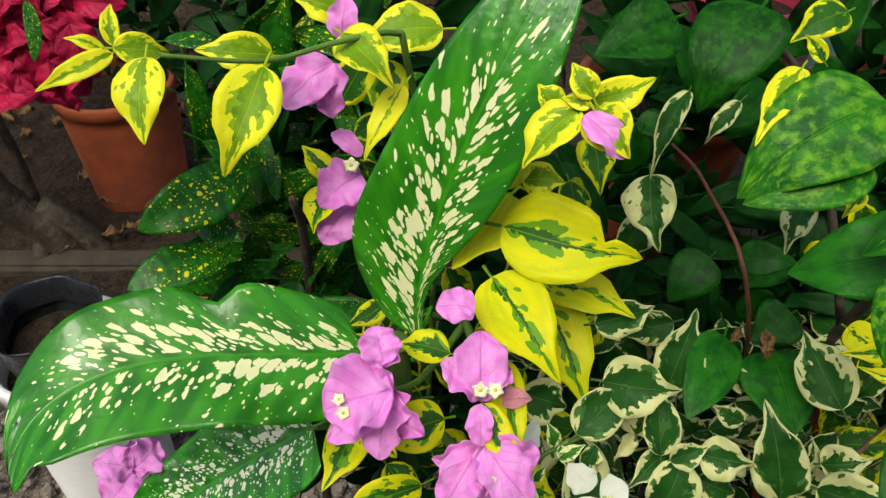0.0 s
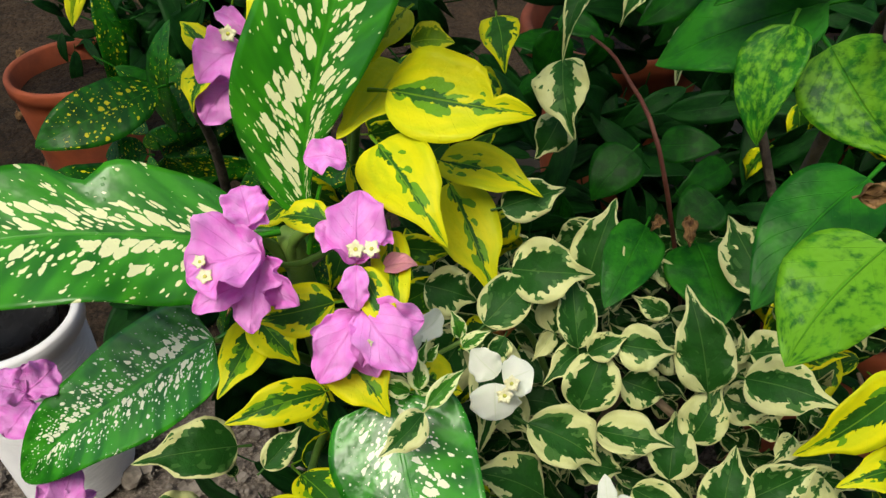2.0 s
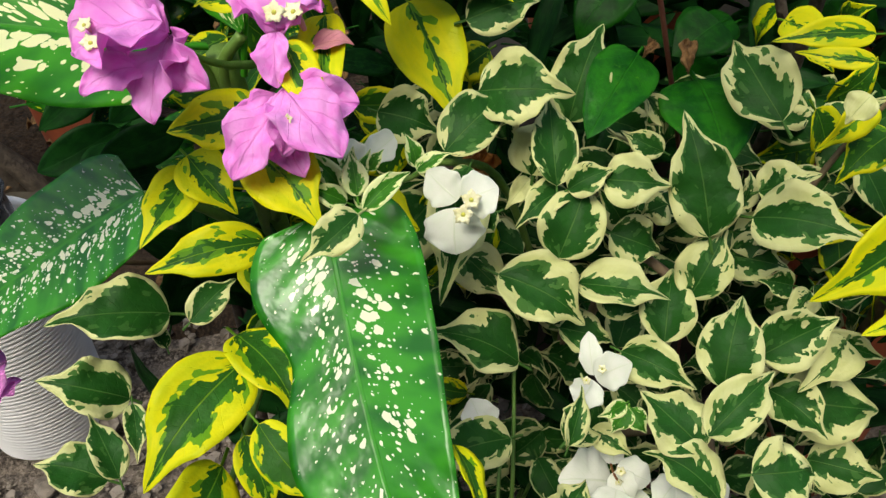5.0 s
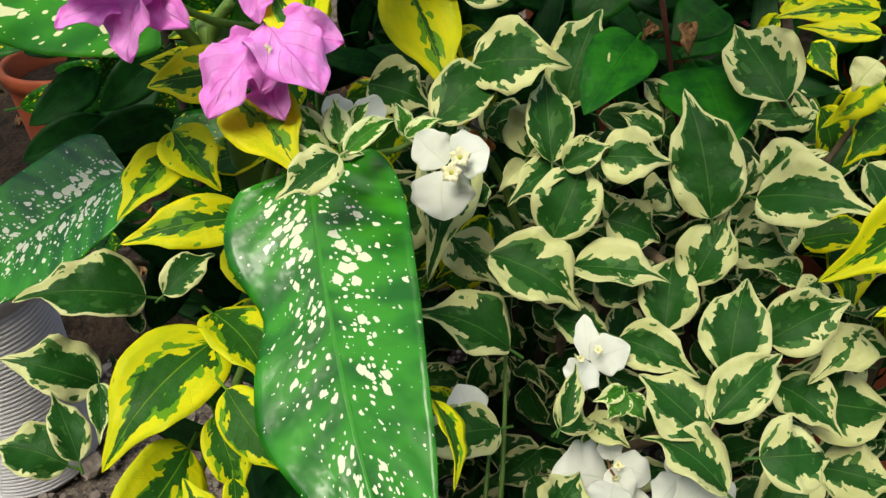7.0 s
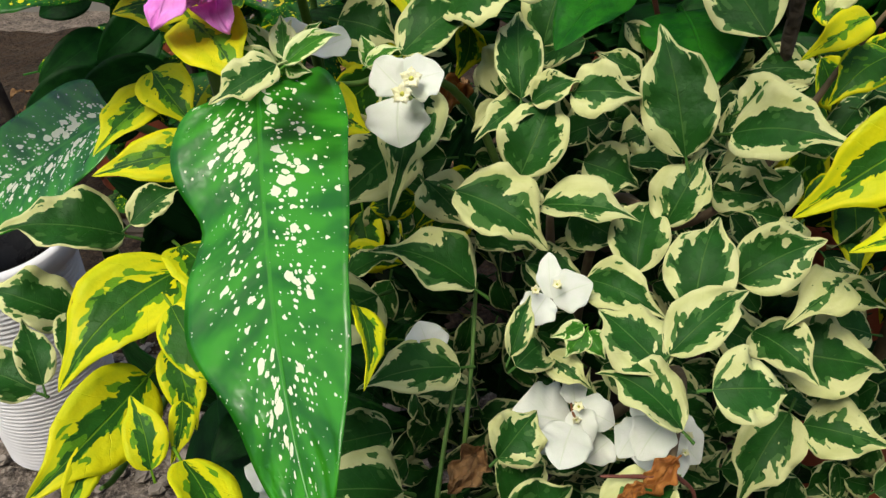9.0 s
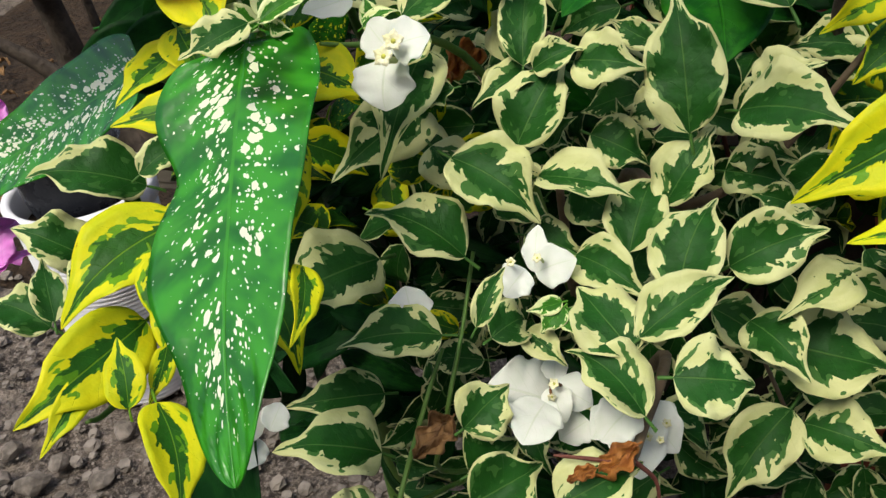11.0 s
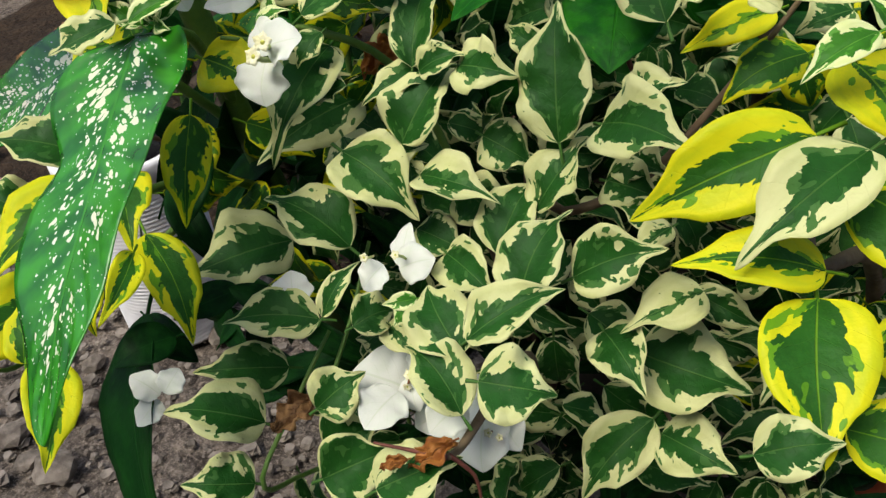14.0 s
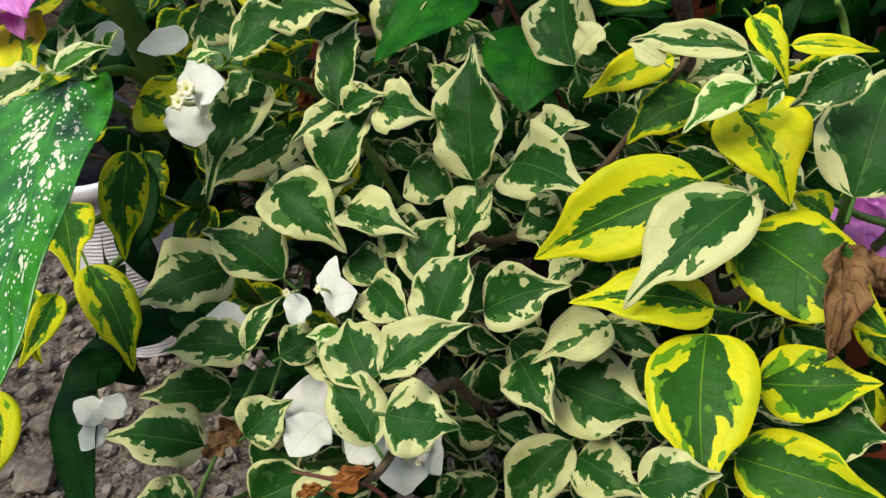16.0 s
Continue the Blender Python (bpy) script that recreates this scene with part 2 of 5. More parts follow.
CREAM = variegated("cream_variegated_leaf", (0.66, 0.67, 0.32), (0.58, 0.60, 0.25), (0.012, 0.084, 0.008), (0.065, 0.17, 0.034), 0.50)
YELLOW = variegated("yellow_variegated_leaf", (0.72, 0.69, 0.010), (0.56, 0.61, 0.012), (0.014, 0.100, 0.009), (0.14, 0.34, 0.012), 0.48)
LIME = variegated("young_yellow_leaf", (0.82, 0.78, 0.030), (0.72, 0.74, 0.025), (0.15, 0.33, 0.010), (0.28, 0.45, 0.015), 0.42)
YOUNG = variegated("young_variegated_leaf", (0.76, 0.81, 0.42), (0.68, 0.75, 0.32), (0.035, 0.18, 0.012), (0.10, 0.32, 0.03), 0.42)
DUMBCANE = speckled("dumb_cane_leaf", (0.016, 0.155, 0.005), (0.048, 0.300, 0.009), (0.82, 0.83, 0.47), 25.0, 4.0, 0.82, 0.30)
DUMBCANE_DOTTED = speckled("dotted_dumb_cane_leaf", (0.013, 0.135, 0.006), (0.044, 0.300, 0.012), (0.82, 0.85, 0.60), 34.0, 6.6, 0.60, 0.27)
CROTON = speckled("croton_leaf", (0.006, 0.070, 0.004), (0.018, 0.150, 0.006), (0.70, 0.66, 0.02), 15.0, 4.0, 0.46, 0.38, True)
GREEN = plain_leaf("green_leaf", (0.004, 0.040, 0.003), (0.009, 0.078, 0.004), (0.018, 0.125, 0.006), 0.46, 0.3, 0.12)
MOTTLED = plain_leaf("mottled_leaf", (0.007, 0.085, 0.006), (0.022, 0.17, 0.007), (0.13, 0.35, 0.014), 0.44, 0.6, 0.16)
# dark green of some outer leaves; on inner fillers the shade is in this colour
DARK_AND_SHADED = plain_leaf("dark_and_shaded_leaf", (0.004, 0.030, 0.005), (0.009, 0.056, 0.008), (0.014, 0.080, 0.008), 0.50, 0.3, 0.10)
PINK = petal("pink_bract", (0.98, 0.45, 0.93), (0.95, 0.30, 0.86), (0.80, 0.16, 0.66), 0.6, 0.34, 0.65)
BLUSH = petal("blush_bract", (0.78, 0.36, 0.38), (0.70, 0.28, 0.36), (0.55, 0.18, 0.2))
RED = petal("red_bract", (0.56, 0.006, 0.075), (0.40, 0.003, 0.045), (0.28, 0.002, 0.02))
WHITE = petal("white_bract", (0.90, 0.91, 0.84), (0.86, 0.89, 0.79), (0.66, 0.74, 0.50), 0.55, 0.35, 0.25)
DRY = petal("dry_leaf", (0.28, 0.155, 0.06), (0.14, 0.07, 0.028), (0.07, 0.035, 0.018), 0.75, 0.1)
RUST = petal("rust_leaf", (0.42, 0.17, 0.035), (0.27, 0.09, 0.02), (0.15, 0.05, 0.015), 0.6, 0.15)
FLOWER = surface("flower_cream", (0.82, 0.80, 0.58), (0.78, 0.74, 0.42), 300.0, 0.5)
FLOWER_EYE = surface("flower_eye", (0.62, 0.60, 0.10), (0.50, 0.52, 0.10), 300.0, 0.5)
FLOWER_PINK = surface("flower_tube_pink", (0.66, 0.32, 0.34), (0.55, 0.22, 0.26), 200.0, 0.5)
FLOWER_GREEN = surface("flower_tube_green", (0.45, 0.55, 0.14), (0.55, 0.60, 0.25), 200.0, 0.5)
WILTED = surface("wilted_stamen", (0.14, 0.05, 0.02), (0.22, 0.09, 0.03), 300.0, 0.7)
STEM_GREEN = surface("green_stem", (0.09, 0.19, 0.03), (0.14, 0.24, 0.045), 120.0, 0.45)
STEM_BROWN = surface("brown_stem", (0.13, 0.085, 0.05), (0.22, 0.16, 0.09), 90.0, 0.7, 0.6)
STEM_RED = surface("red_stem", (0.11, 0.030, 0.022), (0.17, 0.060, 0.04), 90.0, 0.6, 0.5)
BARK = surface("dark_bark", (0.030, 0.022, 0.017), (0.11, 0.085, 0.062), 45.0, 0.85, 0.9, 0.01)
TERRACOTTA = surface("terracotta", (0.50, 0.115, 0.045), (0.27, 0.075, 0.04), 16.0, 0.65, 0.3)
WHITE_PLASTIC = surface("white_plastic", (0.86, 0.85, 0.87), (0.76, 0.75, 0.78), 30.0, 0.4, 0.1)
BLACK_PLASTIC = surface("black_plastic", (0.014, 0.015, 0.019), (0.026, 0.028, 0.034), 30.0, 0.28, 0.3, 0.01)
ROSE_PLASTIC = surface("rose_plastic", (0.52, 0.05, 0.10), (0.42, 0.035, 0.08), 20.0, 0.4)
BLUE_PAINT = surface("pale_blue_paint", (0.20, 0.40, 0.50), (0.26, 0.44, 0.52), 20.0, 0.5)
CONCRETE = surface("mossy_concrete", (0.032, 0.026, 0.018), (0.075, 0.062, 0.044), 20.0, 0.85, 0.6, 0.01)
STONE = surface("pebble_stone", (0.10, 0.082, 0.066), (0.30, 0.255, 0.215), 60.0, 0.85, 0.5)
SOIL = soil_material()
# dark soil, darkened further so its colour holds the shade under the plants
DARK_SOIL = soil_material("dark_shaded_soil", (0.22, 0.165, 0.11))
BLOCK_GREY = surface("light_block_grey", (0.16, 0.15, 0.13), (0.22, 0.21, 0.185), 6.0, 0.85)


# ---- building blocks ----
def put(name, verts, faces, material, parent=None, m=None, smooth=True, leaf=None, seed=0.0):
    """One mesh object, under a parent or alone."""
    me = bpy.data.meshes.new(name)
    me.from_pydata([tuple(map(float, p)) for p in verts], [], faces)
    me.materials.append(material)
    if smooth:
        me.polygons.foreach_set("use_smooth", [True] * len(me.polygons))
    if leaf is not None:
        me.attributes.new("leaf", "FLOAT_VECTOR", "POINT").data.foreach_set("vector", np.asarray(leaf, dtype=np.float32).ravel())
        me.attributes.new("seed", "FLOAT", "POINT").data.foreach_set("value", np.broadcast_to(np.float32(seed), len(verts)).copy())
    me.update()
    ob = new(name, me)
    if parent is not None:
        ob.parent = parent
        ob.matrix_parent_inverse = parent.matrix_world.inverted()
    if m is not None:
        ob.matrix_basis = m
    return ob


def thing(name, at, label, category, group=""):
    ob = new(name)
    ob.location = at
    ob.empty_display_size = 0.05
    bpy.context.view_layer.update()
    return tagged(ob, label, category, group)


# length exponent, tip exponent, fold, bend, waviness, thickness in metres
SHAPES = {
    "W": (0.52, 1.00, 0.36, 0.12, 0.10, 0.0004), "V": (0.55, 1.05, 0.30, 0.08, 0.03, 0.0004), "Y": (0.50, 0.95, 0.20, 0.09, 0.045, 0.0004),
    "J": (0.50, 0.92, 0.22, 0.09, 0.05, 0.0004), "G": (0.40, 0.92, 0.12, 0.07, 0.02, 0.0005), "K": (0.42, 0.88, 0.10, 0.08, 0.03, 0.0006), "C": (0.62, 0.74, 0.10, 0.08, 0.03, 0.0005),
    "E": (0.27, 0.40, 0.12, 0.06, 0.035, 0.0007), "D": (0.42, 0.50, 0.12, 0.06, 0.035, 0.0007), "O": (0.20, 0.56, 0.16, 0.06, 0.030, 0.0007), "B": (0.45, 0.62, 0.34, 0.14, 0.15, 0.0003), "P": (0.55, 0.85, 0.30, 0.12, 0.04, 0.0003),
    "F": (0.55, 0.78, 0.14, 0.07, 0.05, 0.0003), "R": (0.50, 0.75, 0.45, 0.16, 0.16, 0.0004), "A": (0.46, 0.72, 0.14, 0.13, 0.10, 0.0003),
    "L": (0.60, 0.80, 0.14, 0.10, 0.02, 0.0005), "U": (0.50, 0.75, 0.45, 0.16, 0.16, 0.0004),
}
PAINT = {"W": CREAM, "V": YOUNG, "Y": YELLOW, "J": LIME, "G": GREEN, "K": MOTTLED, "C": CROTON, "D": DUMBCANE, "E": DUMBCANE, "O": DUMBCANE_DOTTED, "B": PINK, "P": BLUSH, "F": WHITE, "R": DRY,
         "A": RED, "L": DARK_AND_SHADED, "U": RUST}
NAMES = {"B": "bract", "P": "bract", "F": "bract", "A": "bract", "R": "dry_leaf", "U": "dry_leaf"}
dice = random.Random(7)


def blade(kind, length, width, share, n=14, half=4, stalk=0.16, bow=None, mid=None, dents=(), holes=()):
    """Vertices, faces and leaf coordinates of one leaf: x along it, y across, z its upper side."""
    a, b, fold, bend, wave, thick = SHAPES[kind]
    bend = (bend if bow is None else bow) * dice.uniform(0.7, 1.3)
    fold *= dice.uniform(0.5, 1.5)
    peak = (a / (a + b)) ** a * (b / (a + b)) ** b
    s = (1 - np.cos(np.linspace(0.10, 1, n + 1) ** 1.0 * math.pi)) / 2
    s = np.concatenate([[0.0], s])
    f = s ** a * (1 - s) ** b / peak * width / 2
    f[0], f[-1] = width * 0.012, width * 0.006
    if kind in "WYJV":
        f = f * (1 - (0.44 if kind == "W" else 0.32) * np.sin(math.pi * np.clip((s - 0.66) / 0.34, 0, 1)))
    v = np.linspace(-1, 1, 2 * half + 1)
    ph = [dice.uniform(0, 6.28) for _ in range(4)]
    k, curl = dice.uniform(7, 13), dice.uniform(-0.05, 0.28)
    skew, twist = dice.uniform(-0.05, 0.05), dice.uniform(-0.6, 0.6)
    S, V = np.meshgrid(s, v, indexing="ij")
    Fh = np.repeat(f[:, None], len(v), 1)
    for where, edge, deep, wide in dents:
        Fh = Fh * (1 - np.where(V * edge > 0, deep, 0.0) * np.exp(-((S - where) / wide) ** 2))
    X = S * length
    Y = V * Fh + skew * length * np.sin(S * math.pi)
    Z = bend * length * (1 - (2 * S - 1) ** 2)
    if mid is not None:
        arch = S ** 1.5 * (1 - S) ** 0.6 / 0.233 if kind == "E" else 4 * S * (1 - S)
        X, Y, Z = X + mid[0] * arch, Y + mid[1] * arch, Z + mid[2] * arch
    Z = Z + fold * np.abs(V) ** 1.3 * Fh - curl * length * np.clip(S - 0.62, 0, 1) ** 2 * 4
    ripple = np.where(V < 0, np.sin(S * k + ph[0]) + 0.6 * np.sin(S * k * 2.1 + ph[1]), np.sin(S * k * 1.1 + ph[2]) + 0.6 * np.sin(S * k * 1.9 + ph[3]))
    Z = Z + wave * width * np.abs(V) ** 1.6 * ripple * np.sin(S * math.pi) ** 0.5
    Z = Z + twist * Y * (S - 0.3)
    if kind in "BARU":
        Z = Z + 0.045 * width * np.sin(S * 14 + ph[1]) * np.cos(V * 5 + ph[2]) + 0.02 * width * np.sin(S * 25 + V * 9 + ph[3])
    if kind in "RU":
        Z = Z + 0.16 * width * np.sin(S * 9 + 6 * V + ph[0]) * np.cos(V * 4 + S * 5)
        Y = Y * (1 + 0.22 * np.sin(S * 17 + ph[1]))
        lump = np.array([[noise.noise(Vector((u * 5 + ph[0], w * 2.2, ph[1]))) + 0.5 * noise.noise(Vector((u * 12, w * 5 + ph[2], 0))) for w in v] for u in s])
        Z = Z + 0.46 * width * lump
        Y = Y + 0.12 * width * np.roll(lump, 3, 0)
    if kind in "DEO":
        Z = Z + 0.014 * width * np.sin((S - 0.26 * np.abs(V)) * 62) * np.abs(V) ** 0.5 * (1 - np.abs(V) ** 4)
    if kind in "BFA":
        Y = Y * (1 + 0.07 * np.sin(S * 16 + ph[0] + np.sign(V)) * np.abs(V))
    top = np.stack([X, Y, Z], -1).reshape(-1, 3)
    low = top - np.array([0, 0, thick])
    uv = np.stack([S, V, np.full_like(S, share)], -1).reshape(-1, 3)
    rows, cols = len(s), len(v)
    N = rows * cols
    faces = []
    for i in range(rows - 1):
        for j in range(cols - 1):
            p = i * cols + j
            if (i, j) in holes:
                continue
            faces.append((p, p + cols, p + cols + 1, p + 1))
            faces.append((N + p, N + p + 1, N + p + cols + 1, N + p + cols))
        p, q = i * cols, i * cols + cols - 1
        faces.append((p, N + p, N + p + cols, p + cols))
        faces.append((q, q + cols, N + q + cols, N + q))
    e = (rows - 1) * cols
    for j in range(cols - 1):
        faces.append((e + j, N + e + j, N + e + j + 1, e + j + 1))
    verts, leaf = [top, low], [uv, uv]
    if stalk:
        r0, base = width * 0.022 + 0.0004, 2 * N
        ring, steps = 5, 4
        pts = []
        for i in range(steps + 1):
            u = i / steps
            c = np.array([0.10 * length * (1 - u) - stalk * length * u, 0, Z[1, half] * (1 - u) - thick - r0 * 0.6 - 0.35 * stalk * length * u * u])
            for j in range(ring):
                w = 2 * math.pi * j / ring
                pts.append(c + np.array([0, math.cos(w), math.sin(w)]) * r0 * (0.6 + 0.4 * u))
        verts.append(np.array(pts))
        leaf.append(np.tile([0.0, 0.0, share], (len(pts), 1)))
        for i in range(steps):
            for j in range(ring):
                p, q = base + i * ring + j, base + i * ring + (j + 1) % ring
                faces.append((p, q, q + ring, p + ring))
    return np.concatenate(verts), faces, np.concatenate(leaf)


def stand(base, tip, normal):
    x = Vector(tip) - Vector(base)
    length = x.length
    x.normalize()
    z = Vector(normal)
    z = (z - x * z.dot(x)).normalized()
    y = z.cross(x)
    m = Matrix((x, y, z)).transposed().to_4x4()
    m.translation = base
    return m, length


def L(plant, kind, base, tip, width, normal, share=0.5, label="", mid=None, bow=None, dents=(), holes=()):
    """One leaf or bract of a plant, from its foot to its tip."""
    m, length = stand(base, tip, normal)
    big = kind in "DEOK"
    width *= {"B": 1.14, "F": 1.06}.get(kind, 1.0)
    if mid is not None:
        mid = m.to_3x3().inverted() @ (Vector(mid) - (Vector(base) + Vector(tip)) / 2)
    verts, faces, leaf = blade(kind, length, width, share, 44 if kind in "DEO" else 18 if kind in "WVYJGCL" else 22, 10 if kind in "DEO" else 7 if big or kind in "BFPRUA" else 4,
                               0.0 if kind in "BPFA" else 0.1 if kind in "DEORU" else 0.16, bow, mid, dents, holes)
    ob = put(NAMES.get(kind, "leaf"), verts, faces, PAINT[kind], plant, m, True, leaf, dice.random())
    label = label or {"B": "pink papery bract", "P": "blush pink bract bud", "F": "white papery bract", "A": "crimson papery bract", "R": "curled dry brown leaf", "U": "curled rust-brown leaf"}.get(kind, "")
    if label:
        tagged(ob, label)
    return ob


def tube_mesh(points, radii, ring=7, cap=True):
    """A tapered tube that runs smoothly through its points."""
    P = [Vector(p) for p in points]
    fine, rad = [], []
    for i in range(len(P) - 1):
        a, b, c, d = P[max(i - 1, 0)], P[i], P[i + 1], P[min(i + 2, len(P) - 1)]
        for k in range(5):
            u = k / 5
            fine.append(0.5 * (2 * b + (c - a) * u + (2 * a - 5 * b + 4 * c - d) * u * u + (3 * b - a - 3 * c + d) * u ** 3))
            rad.append(radii[i] * (1 - u) + radii[i + 1] * u)
    fine.append(P[-1])
    rad.append(radii[-1])
    verts, faces = [], []
    side = Vector((0.3, 0.2, 0.9))
    for i, p in enumerate(fine):
        t = (fine[min(i + 1, len(fine) - 1)] - fine[max(i - 1, 0)]).normalized()
        u = (side - t * side.dot(t)).normalized()
        w = t.cross(u)
        side = u
        for j in range(ring):
            ang = 2 * math.pi * j / ring
            verts.append(p + (u * math.cos(ang) + w * math.sin(ang)) * rad[i] * (1 + 0.06 * math.sin(5 * j + i * 1.7)))
    for i in range(len(fine) - 1):
        for j in range(ring):
            p, q = i * ring + j, i * ring + (j + 1) % ring
            faces.append((p, q, q + ring, p + ring))
    if cap:
        faces.append(tuple(range(ring - 1, -1, -1)))
        faces.append(tuple(range(len(verts) - ring, len(verts))))
    return verts, faces


def stem(plant, points, r0, r1, material, name="stem", label=""):
    n = len(points) - 1
    verts, faces = tube_mesh(points, [r0 + (r1 - r0) * i / n for i in range(n + 1)])
    ob = put(name, verts, faces, material, plant, Matrix())
    if plant is not None:
        ob.matrix_parent_inverse = plant.matrix_world.inverted()
    if label:
        tagged(ob, label)
    return ob


def lathe(profile, ring=48, wobble=0.0):
    """A body of revolution from (radius, height) pairs, closed where the radius is 0."""
    verts, faces = [], []
    for r, z in profile:
        for j in range(ring):
            w = 2 * math.pi * j / ring
            k = 1 + wobble * math.sin(3 * w + z * 9) + wobble * 0.6 * math.sin(7 * w + z * 23)
            verts.append((r * k * math.cos(w), r * k * math.sin(w), z))
    for i in range(len(profile) - 1):
        for j in range(ring):
            p, q = i * ring + j, i * ring + (j + 1) % ring
            faces.append((p, q, q + ring, p + ring))
    return verts, faces


def floret(plant, at, normal, size=0.0042, tube=FLOWER_GREEN):
    """The small true flower between the bracts: a tube, a frilled star and its eye."""
    z = Vector(normal).normalized()
    x = z.orthogonal().normalized()
    m = Matrix((x, z.cross(x), z)).transposed().to_4x4()
    m.translation = at
    verts, faces = tube_mesh([(0, 0, -0.016), (0.001, 0, -0.008), (0, 0, 0)], [size * 0.25, size * 0.35, size * 0.3])
    body = put("flower", verts, faces, tube, plant, m)
    V, Fc, ring = [], [], 30
    for i, (r, h) in enumerate(((0.25, 0.0), (0.6, 0.0008), (1.0, 0.0010), (0.97, 0.0004), (0.5, -0.0003))):
        for j in range(ring):
            w = 2 * math.pi * j / ring
            k = 1 + (0.22 * math.cos(5 * w) + 0.08 * math.cos(15 * w)) * (r - 0.2)
            V.append((size * r * k * math.cos(w), size * r * k * math.sin(w), h + 0.0006 * math.cos(10 * w) * r))
    for i in range(4):
        for j in range(ring):
            p, q = i * ring + j, i * ring + (j + 1) % ring
            Fc.append((p, q, q + ring, p + ring))
    star = put("corolla", V, Fc, FLOWER, body)
    star.matrix_parent_inverse = Matrix()
    V, Fc = lathe([(0.0001, 0.0012), (size * 0.16, 0.001), (size * 0.26, 0.0002), (size * 0.1, -0.001)], 10)
    eye = put("eye", V, Fc, FLOWER_EYE, body)
    eye.matrix_parent_inverse = Matrix()
    return body


# ---- setting ----
def ground_sheet():
    u = np.linspace(-1, 1, 121)
    c = np.sinh(u * 5.2) / np.sinh(5.2) * 60.0
    verts, n = [], len(c)
    for y in c:
        for x in c:
            h = 0.016 * noise.noise(Vector((x * 5, y * 5, 0))) + 0.008 * noise.noise(Vector((x * 17, y * 17, 3))) if abs(x) < 4 and abs(y) < 4 else 0.0
            verts.append((x - 0.4, y + 1.0, h - 0.012))
    faces = [(j * n + i, j * n + i + 1, j * n + i + n + 1, j * n + i + n) for j in range(n - 1) for i in range(n - 1)]
    return tagged(put("ground", verts, faces, SOIL), "bare dark brown garden soil strewn with small stones", "ground", "", "structure")


ground_sheet()


def pebble_field():
    rng = np.random.default_rng(5)
    verts, faces = [], []
    for k in range(5200):
        x, y = rng.uniform(-1.5, 1.2), rng.uniform(0.35, 1.3)
        r = 0.003 + 0.015 * rng.random() ** 4
        o = len(verts)
        sq = rng.uniform(0.45, 0.8)
        for a, b, h in ((0, 1, 6), (0.7, 0.75, 6)):
            for j in range(6):
                w = j * math.pi / 3 + a
                verts.append((x + r * b * math.cos(w) * rng.uniform(0.75, 1.2), y + r * b * math.sin(w) * rng.uniform(0.75, 1.2), r * sq * a * 1.3 - 0.002 + 0.002 * rng.random()))
        for j in range(6):
            q = (j + 1) % 6
            faces.append((o + j, o + q, o + 6 + q, o + 6 + j))
        faces.append(tuple(o + 6 + j for j in range(6)))
    return tagged(put("pebbles", verts, faces, STONE, None, None, False), "small brown and grey pebbles lying loose on soil", "pebbles", "", "stuff")


pebble_field()


def shaded_bed():
    """Dark earth heaped behind the pots, lower towards its edges. The plants' shade is in its colour."""
    verts, faces, nx, ny = [], [], 70, 44
    for j in range(ny + 1):
        for i in range(nx + 1):
            x, y = -2.6 + 4.4 * i / nx, 1.12 + 2.2 * j / ny
            edge = min(i, nx - i, j, ny - j) / 3.0
            h = 0.035 * noise.noise(Vector((x * 4, y * 4, 7))) + 0.020 * noise.noise(Vector((x * 13, y * 13, 1))) + 0.045
            verts.append((x, y + 0.05 * noise.noise(Vector((x * 5, 0, 0))), h * min(1.0, edge) - 0.03 * max(0.0, 1 - edge)))
    for j in range(ny):
        for i in range(nx):
            p = j * (nx + 1) + i
            faces.append((p, p + 1, p + nx + 2, p + nx + 1))
    return tagged(put("soil_bed", verts, faces, DARK_SOIL), "dark brown earth bed behind the pots, shade in its colour", "soil", "", "structure")


shaded_bed()


def slab(name, x0, x1, y0, y1, z0, z1, material, label, category):
    """A block with worn, uneven edges."""
    bm = bmesh.new()
    bmesh.ops.create_cube(bm, size=1.0)
    for v in bm.verts:
        v.co = ((x0 + x1) / 2 + v.co.x * (x1 - x0), (y0 + y1) / 2 + v.co.y * (y1 - y0), (z0 + z1) / 2 + v.co.z * (z1 - z0))
    bmesh.ops.bevel(bm, geom=bm.edges[:], offset=0.012, segments=3, affect="EDGES")
    me = bpy.data.meshes.new(name)
    bm.to_mesh(me)
    bm.free()
    me.materials.append(material)
    return tagged(new(name, me), label, category, "", "structure")


# four walls added only to cut low sky light and deepen the bushes' shade
slab("light_block_south", -4.0, 4.0, -1.95, -1.75, -0.05, 3.2, BLOCK_GREY, "plain grey wall added behind the camera to block light", "wall")
slab("light_block_west", -3.6, -3.4, -1.75, 4.0, -0.05, 1.2, BLOCK_GREY, "plain grey wall added to block low light", "wall")
slab("light_block_east", 3.2, 3.4, -1.75, 4.0, -0.05, 1.2, BLOCK_GREY, "plain grey wall added to block low light", "wall")
slab("light_block_north", -3.4, 3.2, 3.6, 3.8, -0.05, 1.8, BLOCK_GREY, "plain grey wall added to block low light", "wall")
slab("ledge", 0.16, 1.9, 0.95, 1.5, -0.05, 0.55, CONCRETE, "low mossy concrete ledge behind the bushes", "ledge")
slab("kerb", -1.35, -0.35, 1.52, 1.60, -0.05, 0.065, CONCRETE, "narrow mossy concrete kerb edging the soil", "kerb")


